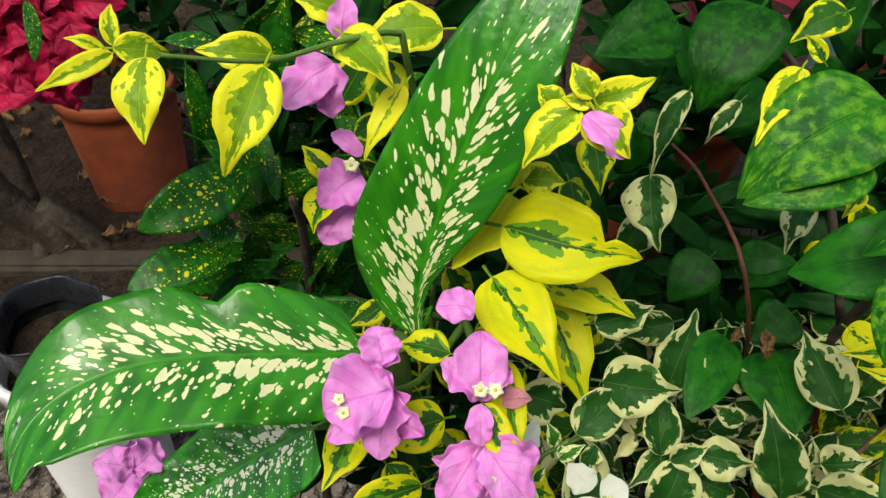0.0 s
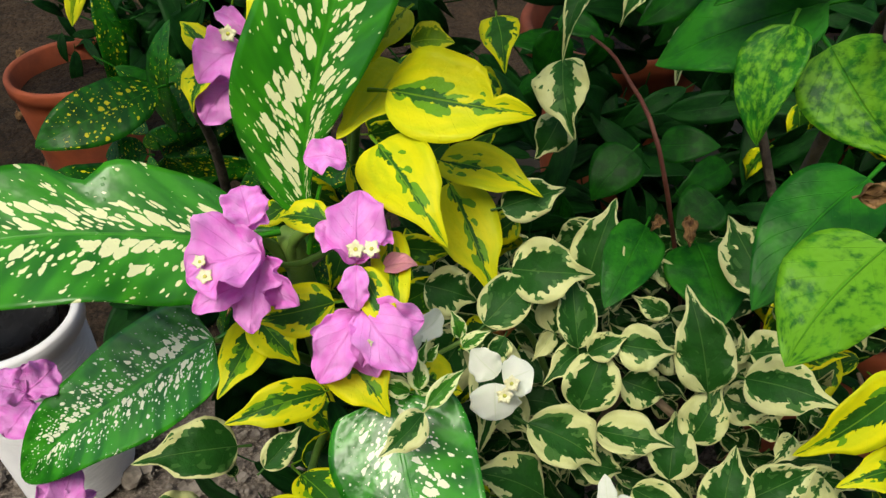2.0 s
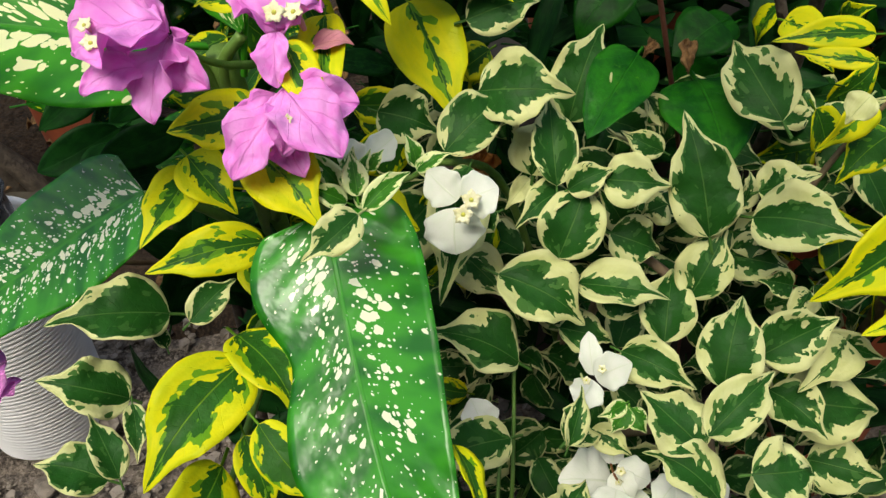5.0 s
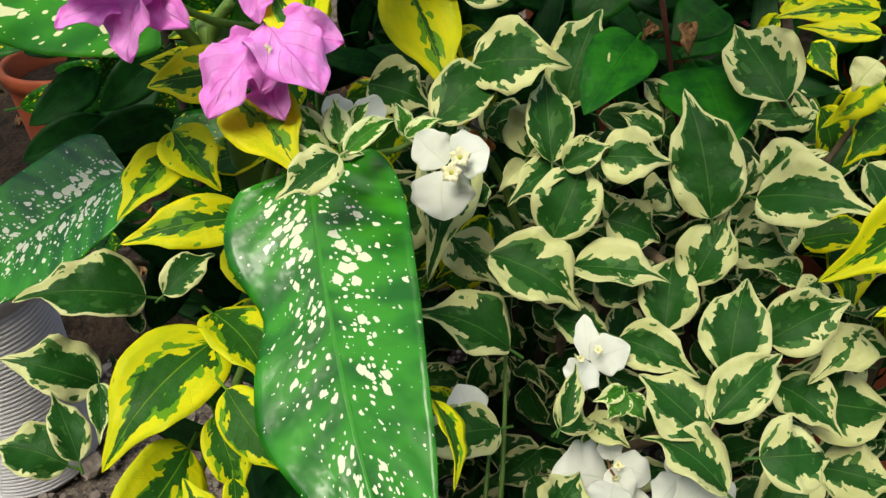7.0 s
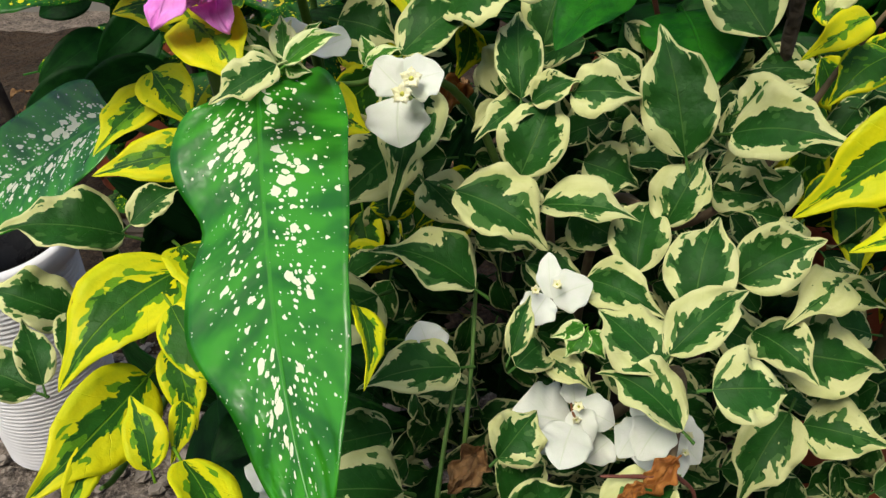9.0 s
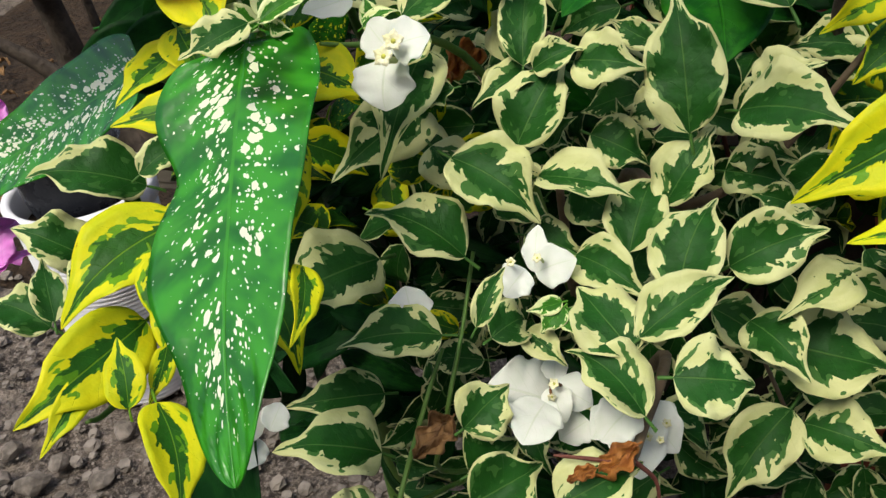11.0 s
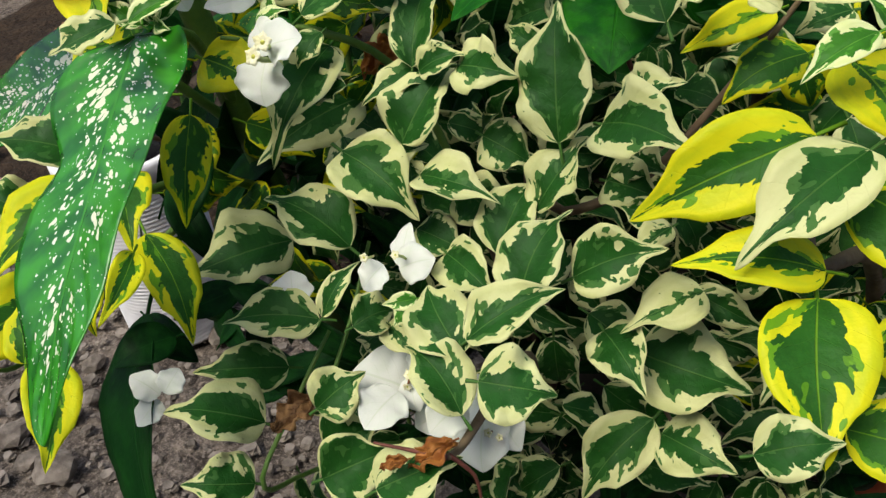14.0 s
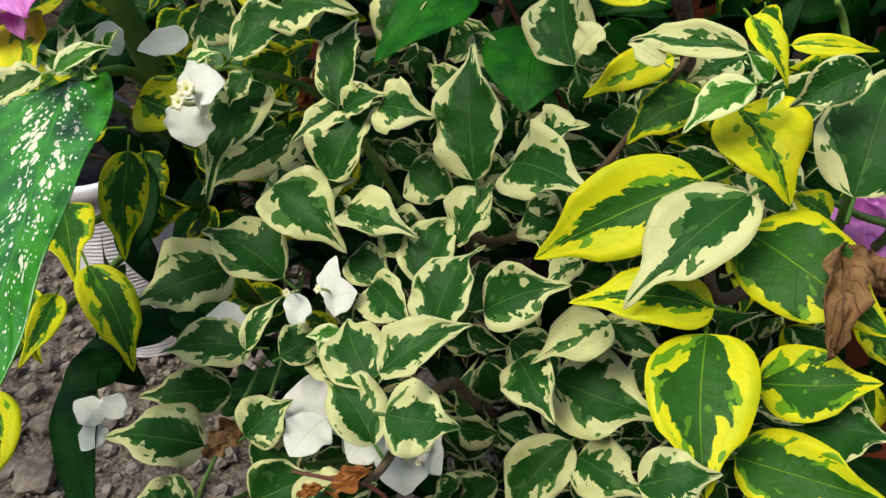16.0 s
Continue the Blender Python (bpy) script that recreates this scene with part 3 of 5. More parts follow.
def plant_pot(name, at, r_top, r_low, height, material, label, ribs=0, soil=True):
    """A round pot with a thick rim, tapering down, filled with soil."""
    pot = thing(name, at, label, "plant pot")
    rows = [(0.001, 0.0), (r_low * 0.97, 0.0), (r_low, 0.006)]
    steps = max(ribs * 4, 10)
    for i in range(1, steps + 1):
        u = i / steps
        r = r_low + (r_top - r_low) * u
        if ribs:
            r += 0.0011 * math.sin(u * ribs * 2 * math.pi)
        rows.append((r, 0.006 + (height - 0.045) * u))
    rows += [(r_top + 0.008, height - 0.036), (r_top + 0.009, height - 0.006), (r_top + 0.006, height), (r_top - 0.004, height), (r_top - 0.008, height - 0.006)]
    rows += [(r_top - 0.010, height - 0.05), (0.001, height - 0.05)] if not soil else [(r_top - 0.012, height - 0.06), (r_top - 0.014, height - 0.09)]
    v, f = lathe(rows, 64)
    m = Matrix.Translation(at)
    put("body", v, f, material, pot, m)
    if soil:
        v, f = lathe([(0.001, height - 0.045), (r_top * 0.5, height - 0.05), (r_top - 0.013, height - 0.058)], 40, 0.02)
        put("soil", v, f, DARK_SOIL, pot, m)
    return pot


plant_pot("plant_pot", (-0.665, 0.935, 0.0), 0.119, 0.108, 0.435, WHITE_PLASTIC, "ribbed white plastic plant pot holding a black grow bag", 44)
plant_pot("plant_pot", (-0.885, 1.905, 0.03), 0.155, 0.13, 0.365, TERRACOTTA, "weathered terracotta plant pot standing on the soil")
plant_pot("plant_pot", (0.36, 1.12, 0.55), 0.14, 0.10, 0.30, TERRACOTTA, "orange terracotta plant pot on the concrete ledge")
plant_pot("plant_pot", (0.72, 1.10, 0.55), 0.14, 0.10, 0.28, TERRACOTTA, "orange terracotta plant pot on the concrete ledge")
plant_pot("plant_pot", (0.69, 0.81, 0.0), 0.13, 0.10, 0.56, TERRACOTTA, "tall orange terracotta plant pot behind the bushes")
plant_pot("plant_pot", (0.63, 1.56, 0.55), 0.12, 0.09, 0.25, ROSE_PLASTIC, "rose-red plastic plant pot on the concrete ledge")


def pole(at, r, height):
    ob = thing("post", at, "pale blue painted post behind the bushes", "post")
    v, f = lathe([(0.001, 0), (r, 0), (r * 1.02, 0.02), (r, 0.04), (r * 0.98, height * 0.5), (r, height - 0.01), (r * 0.8, height), (0.001, height)], 24, 0.01)
    put("shaft", v, f, BLUE_PAINT, ob, Matrix.Translation(at))


pole((0.75, 1.43, 0.55), 0.03, 0.9)


def grow_bag(at, r, height):
    bag = thing("grow_bag", at, "crumpled black plastic grow bag standing inside a white pot", "grow bag")
    v, f = lathe([(0.001, 0.0), (r * 0.9, 0.0), (r, 0.05), (r * 1.02, height * 0.6), (r * 0.98, height * 0.9), (r * 1.05, height), (r * 1.0, height - 0.004), (r * 0.93, height * 0.85), (r * 0.92, height * 0.6)], 72, 0.045)
    put("bag", v, f, BLACK_PLASTIC, bag, Matrix.Translation(at))
    v, f = lathe([(0.001, height * 0.45), (r * 0.6, height * 0.44), (r * 0.93, height * 0.40)], 40, 0.03)
    put("soil", v, f, DARK_SOIL, bag, Matrix.Translation(at))
    return bag


grow_bag((-0.672, 0.94, 0.38), 0.088, 0.13)


def stone(at, r, seed, turn):
    """A lump of rock with broken faces, half sunk into the soil."""
    rng = random.Random(seed)
    bm = bmesh.new()
    bmesh.ops.create_icosphere(bm, subdivisions=2, radius=r)
    for v in bm.verts:
        k = 1 + 0.35 * noise.noise(v.co / r * 1.3 + Vector((seed, 0, 0))) + rng.uniform(-0.05, 0.05)
        v.co = Vector((v.co.x * k * 1.25, v.co.y * k, v.co.z * k * 0.7))
    me = bpy.data.meshes.new("stone")
    bm.to_mesh(me)
    bm.free()
    me.materials.append(STONE)
    ob = new("stone", me)
    ob.matrix_basis = pose(at[0], at[1], r * 0.3, 0, 0, turn)
    return tagged(ob, "rough brown stone half sunk in the soil", "stone", "stones on the soil")


for k, (x, y, r) in enumerate(((-0.65, 0.52, 0.035), (-0.71, 0.52, 0.020), (-0.76, 0.76, 0.020), (-0.84, 0.76, 0.018), (-0.82, 0.68, 0.014), (-0.78, 0.56, 0.030), (-0.70, 0.68, 0.018), (-0.62, 0.77, 0.020), (-0.79, 0.63, 0.016), (-0.60, 0.66, 0.020), (-0.55, 0.90, 0.022), (-0.62, 0.92, 0.014), (-0.72, 0.63, 0.024), (-0.81, 0.69, 0.018))):
    stone((x, y), r, k * 3 + 1, k * 47)


# ---- plants ----
def plant(name, at, label, category):
    return thing(name, at, label, category)


cream_bush = plant("bougainvillea_bush", (0.25, 0.62, 0.0), "cream-edged variegated bougainvillea bush with white flowers", "bush")
yellow_bush = plant("bougainvillea_bush", (0.0, 0.66, 0.0), "yellow-edged variegated bougainvillea bush with pink flowers", "bush")
lemon_bush = plant("bougainvillea_bush", (0.56, 0.60, 0.0), "yellow-edged variegated bougainvillea bush beside the cream one", "bush")
dumb_cane = plant("dumb_cane", (-0.02, 0.60, 0.0), "dumb cane with large green leaves flecked white", "plant")
green_shrub = plant("green_shrub", (0.42, 0.70, 0.0), "shrub with large glossy mottled green leaves", "shrub")
croton = plant("croton", (-0.22, 0.80, 0.0), "dark green croton with yellow-spotted leaves", "shrub")
red_bush = plant("bougainvillea_bush", (-1.04, 1.67, 0.0), "old bougainvillea with crimson bracts and gnarled trunk", "bush")

L(dumb_cane, "D", (-0.020, 0.445, 1.000), (0.081, 0.511, 1.305), 0.104, (-0.25, -0.85, 0.45), 0.62, mid=(-0.012, 0.473, 1.136), bow=0.0, dents=((0.14, -1, 0.88, 0.34), (0.26, 1, -0.25, 0.22)))
L(dumb_cane, "E", (-0.064, 0.432, 1.001), (-0.285, 0.290, 1.030), 0.118, (0.1, -0.55, 0.85), 0.55, mid=(-0.193, 0.387, 1.040), bow=0.02, dents=((0.36, -1, 0.26, 0.05), (0.93, 1, 0.2, 0.03)), holes=((36, 6), (39, 9)))
L(dumb_cane, "O", (-0.122, 0.451, 0.870), (-0.322, 0.390, 0.758), 0.105, (0.02, -0.42, 0.90), 0.58, mid=(-0.223, 0.427, 0.818), bow=0.0)
L(dumb_cane, "O", (0.042, 0.320, 0.946), (0.103, 0.103, 0.846), 0.103, (-0.25, -0.46, 0.85), 0.50, mid=(0.071, 0.219, 0.895), bow=0.0, dents=((0.36, -1, 0.28, 0.11), (0.60, -1, -0.10, 0.07), (0.78, -1, 0.15, 0.08)))
L(dumb_cane, "L", (-0.023, 0.303, 0.718), (0.054, 0.175, 0.625), 0.080, (-0.3, -0.75, 0.5), 0.2, "old glossy dark green lower leaf")
L(yellow_bush, "J", (-0.122, 0.523, 1.216), (-0.172, 0.508, 1.229), 0.0294, (0.361, -0.754, 0.549), 0.40)
L(yellow_bush, "J", (-0.122, 0.491, 1.225), (-0.149, 0.436, 1.175), 0.0432, (0.095, -0.693, 0.715), 0.38)
L(yellow_bush, "J", (-0.183, 0.447, 1.256), (-0.183, 0.411, 1.216), 0.0326, (-0.054, -0.739, 0.672), 0.42)
L(yellow_bush, "J", (-0.205, 0.457, 1.257), (-0.178, 0.477, 1.243), 0.0212, (0.663, -0.516, 0.542), 0.50)
L(yellow_bush, "J", (-0.216, 0.478, 1.242), (-0.261, 0.451, 1.229), 0.0155, (0.291, -0.767, 0.572), 0.20)
L(yellow_bush, "J", (-0.212, 0.473, 1.250), (-0.215, 0.494, 1.270), 0.0119, (0.255, -0.648, 0.718), 0.30)
L(yellow_bush, "J", (-0.222, 0.481, 1.242), (-0.245, 0.478, 1.253), 0.0095, (0.432, -0.627, 0.649), 0.20)
L(yellow_bush, "J", (-0.082, 0.615, 1.205), (-0.118, 0.609, 1.220), 0.0330, (0.383, -0.661, 0.646), 0.40)
L(yellow_bush, "J", (-0.077, 0.570, 1.209), (-0.037, 0.534, 1.186), 0.0386, (0.035, -0.502, 0.864), 0.50)
L(yellow_bush, "J", (0.000, 0.646, 1.175), (-0.073, 0.637, 1.167), 0.0460, (-0.003, -0.646, 0.763), 0.60)
L(yellow_bush, "J", (-0.032, 0.577, 1.160), (-0.065, 0.530, 1.121), 0.0236, (-0.070, -0.606, 0.792), 0.10)
L(yellow_bush, "Y", (-0.087, 0.524, 1.103), (-0.115, 0.546, 1.124), 0.0214, (0.187, -0.548, 0.815), 0.40)
L(yellow_bush, "Y", (-0.091, 0.519, 1.098), (-0.106, 0.492, 1.075), 0.0330, (-0.370, -0.498, 0.785), 0.40)
L(yellow_bush, "Y", (0.005, 0.394, 1.041), (-0.036, 0.407, 1.037), 0.0260, (-0.205, -0.399, 0.894), 0.50)
L(yellow_bush, "Y", (0.045, 0.472, 1.099), (0.148, 0.440, 1.094), 0.0665, (-0.166, -0.643, 0.748), 0.12, dents=((0.73, 1, 0.6, 0.05),))
L(yellow_bush, "Y", (0.055, 0.516, 1.095), (0.007, 0.454, 1.069), 0.0515, (-0.044, -0.354, 0.934), 0.00)
L(yellow_bush, "Y", (0.081, 0.500, 1.018), (0.160, 0.459, 1.010), 0.0434, (-0.112, -0.387, 0.915), 0.12)
L(yellow_bush, "Y", (0.037, 0.442, 1.073), (0.082, 0.363, 1.050), 0.0541, (-0.198, -0.384, 0.902), 0.10)
L(yellow_bush, "Y", (0.088, 0.506, 0.991), (0.123, 0.420, 0.940), 0.0539, (-0.128, -0.538, 0.833), 0.10)
L(yellow_bush, "J", (0.085, 0.434, 1.228), (0.049, 0.415, 1.196), 0.0326, (-0.436, -0.473, 0.766), 0.40)
L(yellow_bush, "J", (0.092, 0.422, 1.234), (0.111, 0.394, 1.218), 0.0315, (-0.423, -0.640, 0.642), 0.60)
L(yellow_bush, "J", (0.095, 0.451, 1.222), (0.137, 0.457, 1.236), 0.0235, (-0.043, -0.850, 0.524), 0.30)
L(yellow_bush, "J", (0.093, 0.432, 1.236), (0.080, 0.447, 1.253), 0.0179, (-0.031, -0.770, 0.637), 0.40)
L(yellow_bush, "J", (0.091, 0.430, 1.231), (0.074, 0.438, 1.233), 0.0106, (-0.221, -0.658, 0.720), 0.20)
L(yellow_bush, "J", (0.077, 0.457, 1.214), (0.062, 0.466, 1.226), 0.0191, (0.126, -0.718, 0.685), 0.60)
L(yellow_bush, "J", (0.060, 0.503, 1.146), (0.033, 0.474, 1.124), 0.0325, (-0.238, -0.431, 0.870), 0.10)
L(yellow_bush, "J", (0.062, 0.500, 1.121), (0.094, 0.496, 1.122), 0.0268, (-0.110, -0.629, 0.770), 0.70)
L(yellow_bush, "Y", (0.045, 0.392, 1.034), (0.053, 0.311, 1.010), 0.0267, (0.044, -0.283, 0.958), 0.20)
L(yellow_bush, "Y", (0.028, 0.350, 1.038), (0.052, 0.310, 1.013), 0.0237, (0.000, -0.532, 0.847), 0.20)
L(yellow_bush, "Y", (0.001, 0.383, 0.976), (-0.058, 0.370, 0.974), 0.0407, (0.088, -0.536, 0.840), 0.40)
L(yellow_bush, "Y", (0.006, 0.333, 0.980), (0.043, 0.295, 0.954), 0.0421, (0.029, -0.552, 0.833), 0.10)
L(yellow_bush, "Y", (-0.019, 0.392, 0.865), (-0.097, 0.360, 0.866), 0.0371, (0.292, -0.719, 0.631), 0.45)
L(yellow_bush, "Y", (-0.081, 0.451, 0.888), (-0.106, 0.383, 0.870), 0.0406, (0.218, -0.334, 0.917), 0.45)
L(yellow_bush, "Y", (-0.078, 0.444, 0.906), (-0.041, 0.413, 0.876), 0.0400, (0.206, -0.554, 0.806), 0.40)
L(yellow_bush, "Y", (0.096, 0.522, 0.956), (0.131, 0.492, 0.935), 0.0379, (-0.054, -0.621, 0.782), 0.40)
L(yellow_bush, "Y", (-0.030, 0.318, 0.821), (-0.085, 0.236, 0.792), 0.0581, (0.258, -0.466, 0.846), 0.44)
L(yellow_bush, "Y", (-0.039, 0.341, 0.823), (0.010, 0.286, 0.804), 0.0439, (0.210, -0.142, 0.967), 0.55)
L(yellow_bush, "Y", (-0.027, 0.276, 0.794), (-0.009, 0.242, 0.753), 0.0283, (0.351, -0.637, 0.686), 0.50)
L(yellow_bush, "Y", (-0.002, 0.242, 0.850), (0.041, 0.208, 0.817), 0.0291, (0.123, -0.602, 0.789), 0.70)
L(yellow_bush, "Y", (-0.044, 0.266, 0.775), (-0.074, 0.169, 0.772), 0.0529, (0.726, -0.239, 0.644), 0.34)
L(yellow_bush, "Y", (-0.012, 0.191, 0.776), (-0.030, 0.221, 0.803), 0.0242, (0.313, -0.515, 0.798), 0.50)
L(yellow_bush, "Y", (0.005, 0.195, 0.780), (0.043, 0.137, 0.753), 0.0347, (0.531, -0.049, 0.846), 0.42)
L(yellow_bush, "Y", (-0.007, 0.233, 0.787), (-0.004, 0.198, 0.773), 0.0151, (0.438, -0.303, 0.846), 0.50)
L(yellow_bush, "Y", (-0.055, 0.219, 0.770), (-0.057, 0.163, 0.759), 0.0200, (0.674, -0.164, 0.721), 0.30)
L(yellow_bush, "Y", (0.052, 0.363, 0.913), (0.094, 0.361, 0.897), 0.0446, (0.255, -0.633, 0.730), 0.20)
L(yellow_bush, "Y", (0.017, 0.296, 0.809), (0.064, 0.258, 0.750), 0.0378, (0.573, -0.409, 0.710), 0.55)
L(yellow_bush, "Y", (0.040, 0.349, 0.877), (0.052, 0.299, 0.818), 0.0337, (0.578, -0.559, 0.595), 0.60)
L(yellow_bush, "Y", (0.113, 0.197, 0.887), (0.125, 0.152, 0.880), 0.0164, (0.625, 0.044, 0.779), 0.40)
L(lemon_bush, "Y", (0.431, 0.350, 0.908), (0.345, 0.316, 0.863), 0.0517, (0.007, -0.801, 0.599), 0.35)
L(lemon_bush, "Y", (0.447, 0.316, 0.849), (0.371, 0.297, 0.852), 0.0362, (0.143, -0.449, 0.882), 0.30)
L(lemon_bush, "Y", (0.445, 0.306, 0.838), (0.457, 0.229, 0.798), 0.0577, (0.037, -0.460, 0.887), 0.60)
L(lemon_bush, "Y", (0.476, 0.302, 0.812), (0.533, 0.300, 0.831), 0.0421, (-0.293, -0.535, 0.792), 0.62)
L(lemon_bush, "Y", (0.470, 0.276, 0.778), (0.544, 0.260, 0.788), 0.0443, (-0.221, -0.547, 0.807), 0.82)
L(lemon_bush, "Y", (0.457, 0.354, 0.875), (0.531, 0.304, 0.858), 0.0566, (-0.152, -0.514, 0.844), 0.86)
L(lemon_bush, "Y", (0.444, 0.390, 0.931), (0.476, 0.346, 0.905), 0.0489, (-0.051, -0.537, 0.842), 0.15)
L(lemon_bush, "Y", (0.403, 0.421, 0.944), (0.357, 0.392, 0.928), 0.0232, (0.269, -0.746, 0.609), 0.10)
L(lemon_bush, "Y", (0.424, 0.426, 0.918), (0.382, 0.399, 0.897), 0.0330, (-0.011, -0.607, 0.794), 0.85)
L(lemon_bush, "Y", (0.443, 0.332, 1.007), (0.463, 0.311, 0.986), 0.0146, (0.169, -0.610, 0.774), 0.30)
L(lemon_bush, "Y", (0.466, 0.427, 0.953), (0.512, 0.435, 0.949), 0.0125, (0.181, -0.748, 0.638), 0.10)
L(lemon_bush, "Y", (0.499, 0.369, 0.880), (0.476, 0.377, 0.887), 0.0199, (0.042, -0.546, 0.837), 0.60)
L(yellow_bush, "J", (0.199, 0.400, 1.275), (0.166, 0.356, 1.253), 0.0180, (-0.172, -0.345, 0.923), 0.40)
L(yellow_bush, "Y", (0.244, 0.369, 1.212), (0.231, 0.360, 1.201), 0.0094, (-0.369, -0.461, 0.807), 0.30)
L(lemon_bush, "Y", (0.349, 0.473, 0.983), (0.371, 0.443, 0.981), 0.0288, (-0.428, -0.378, 0.821), 0.10)
L(yellow_bush, "Y", (0.341, 0.639, 1.194), (0.293, 0.622, 1.175), 0.0336, (-0.061, -0.663, 0.746), 0.80)
L(yellow_bush, "Y", (0.311, 0.591, 1.173), (0.297, 0.610, 1.188), 0.0144, (-0.397, -0.738, 0.545), 0.40)
L(cream_bush, "W", (0.136, 0.436, 0.956), (0.199, 0.421, 0.962), 0.0520, (-0.227, -0.639, 0.735), 0.60)
L(cream_bush, "W", (0.112, 0.398, 0.933), (0.156, 0.434, 0.956), 0.0395, (0.012, -0.554, 0.832), 0.70)
L(cream_bush, "W", (0.203, 0.459, 0.915), (0.231, 0.505, 0.972), 0.0441, (-0.084, -0.756, 0.649), 0.70)
L(cream_bush, "W", (0.174, 0.427, 0.891), (0.186, 0.450, 0.933), 0.0416, (-0.418, -0.737, 0.531), 0.25)
L(cream_bush, "W", (0.188, 0.398, 0.902), (0.186, 0.450, 0.945), 0.0317, (0.011, -0.631, 0.776), 0.90)
L(cream_bush, "W", (0.188, 0.369, 0.861), (0.212, 0.409, 0.905), 0.0455, (-0.118, -0.697, 0.708), 0.70)
L(cream_bush, "W", (0.220, 0.398, 0.906), (0.263, 0.385, 0.909), 0.0382, (-0.250, -0.666, 0.702), 0.40)
L(cream_bush, "W", (0.195, 0.393, 0.902), (0.227, 0.397, 0.916), 0.0235, (-0.162, -0.760, 0.630), 0.80)
L(cream_bush, "W", (0.292, 0.374, 0.872), (0.276, 0.426, 0.942), 0.0482, (-0.198, -0.806, 0.557), 0.75)
L(cream_bush, "W", (0.344, 0.424, 0.932), (0.323, 0.491, 0.961), 0.0486, (-0.426, -0.470, 0.773), 0.55)
L(cream_bush, "W", (0.327, 0.395, 0.894), (0.361, 0.385, 0.915), 0.0360, (-0.551, -0.553, 0.625), 0.35)
L(cream_bush, "W", (0.318, 0.374, 0.888), (0.376, 0.334, 0.899), 0.0465, (-0.495, -0.529, 0.689), 0.60)
L(cream_bush, "W", (0.281, 0.358, 0.830), (0.307, 0.386, 0.872), 0.0387, (-0.456, -0.583, 0.673), 0.50)
L(cream_bush, "W", (0.290, 0.289, 0.813), (0.308, 0.335, 0.854), 0.0426, (-0.188, -0.623, 0.760), 0.70)
L(cream_bush, "W", (0.317, 0.307, 0.824), (0.367, 0.317, 0.848), 0.0400, (-0.192, -0.693, 0.695), 0.60)
L(cream_bush, "W", (0.262, 0.336, 0.808), (0.274, 0.383, 0.839), 0.0399, (-0.160, -0.523, 0.837), 0.70)
L(cream_bush, "W", (0.223, 0.383, 0.824), (0.259, 0.365, 0.810), 0.0410, (-0.119, -0.733, 0.670), 0.70)
L(cream_bush, "W", (0.202, 0.361, 0.844), (0.261, 0.341, 0.850), 0.0368, (-0.198, -0.304, 0.932), 0.50)
L(cream_bush, "W", (0.162, 0.361, 0.840), (0.201, 0.381, 0.857), 0.0308, (-0.065, -0.571, 0.818), 0.40)
L(cream_bush, "W", (0.191, 0.372, 0.846), (0.198, 0.356, 0.832), 0.0193, (0.214, -0.591, 0.778), 0.40)
L(cream_bush, "W", (0.120, 0.410, 0.835), (0.155, 0.382, 0.811), 0.0385, (0.010, -0.649, 0.760), 0.25)
L(cream_bush, "W", (0.146, 0.362, 0.854), (0.207, 0.341, 0.823), 0.0497, (0.188, -0.598, 0.779), 0.50)
L(cream_bush, "W", (0.230, 0.328, 0.809), (0.276, 0.297, 0.803), 0.0340, (-0.272, -0.553, 0.788), 0.60)
L(cream_bush, "W", (0.268, 0.248, 0.805), (0.234, 0.285, 0.818), 0.0421, (-0.027, -0.358, 0.933), 0.55)
L(cream_bush, "W", (0.270, 0.251, 0.814), (0.317, 0.284, 0.837), 0.0331, (-0.128, -0.455, 0.881), 0.45)
L(cream_bush, "W", (0.335, 0.315, 0.779), (0.367, 0.279, 0.768), 0.0359, (-0.186, -0.448, 0.874), 0.60)
L(cream_bush, "W", (0.287, 0.221, 0.817), (0.328, 0.228, 0.812), 0.0420, (0.193, -0.512, 0.837), 0.65)
L(cream_bush, "W", (0.276, 0.222, 0.786), (0.232, 0.250, 0.804), 0.0362, (0.218, -0.266, 0.939), 0.55)
L(cream_bush, "W", (0.151, 0.287, 0.769), (0.089, 0.263, 0.772), 0.0369, (0.212, -0.441, 0.872), 0.70)
L(cream_bush, "W", (0.086, 0.366, 0.765), (0.022, 0.312, 0.756), 0.0683, (0.161, -0.345, 0.925), 0.55)
L(cream_bush, "W", (0.159, 0.329, 0.800), (0.092, 0.338, 0.826), 0.0472, (0.307, -0.253, 0.917), 0.80)
L(cream_bush, "W", (0.098, 0.307, 0.688), (0.038, 0.271, 0.702), 0.0390, (0.436, -0.419, 0.796), 0.80)
L(cream_bush, "W", (0.114, 0.248, 0.696), (0.055, 0.222, 0.722), 0.0515, (0.425, -0.061, 0.903), 0.65)
L(cream_bush, "W", (0.118, 0.216, 0.670), (0.080, 0.190, 0.688), 0.0441, (0.534, -0.224, 0.815), 0.70)
L(cream_bush, "W", (0.176, 0.228, 0.752), (0.199, 0.255, 0.765), 0.0361, (0.325, -0.627, 0.708), 0.60)
L(cream_bush, "W", (0.179, 0.223, 0.718), (0.204, 0.249, 0.724), 0.0465, (0.385, -0.547, 0.744), 0.90)
L(cream_bush, "W", (0.183, 0.207, 0.712), (0.222, 0.236, 0.722), 0.0435, (0.235, -0.605, 0.760), 0.80)
L(cream_bush, "W", (0.235, 0.186, 0.750), (0.277, 0.214, 0.761), 0.0400, (-0.021, -0.352, 0.936), 0.50)
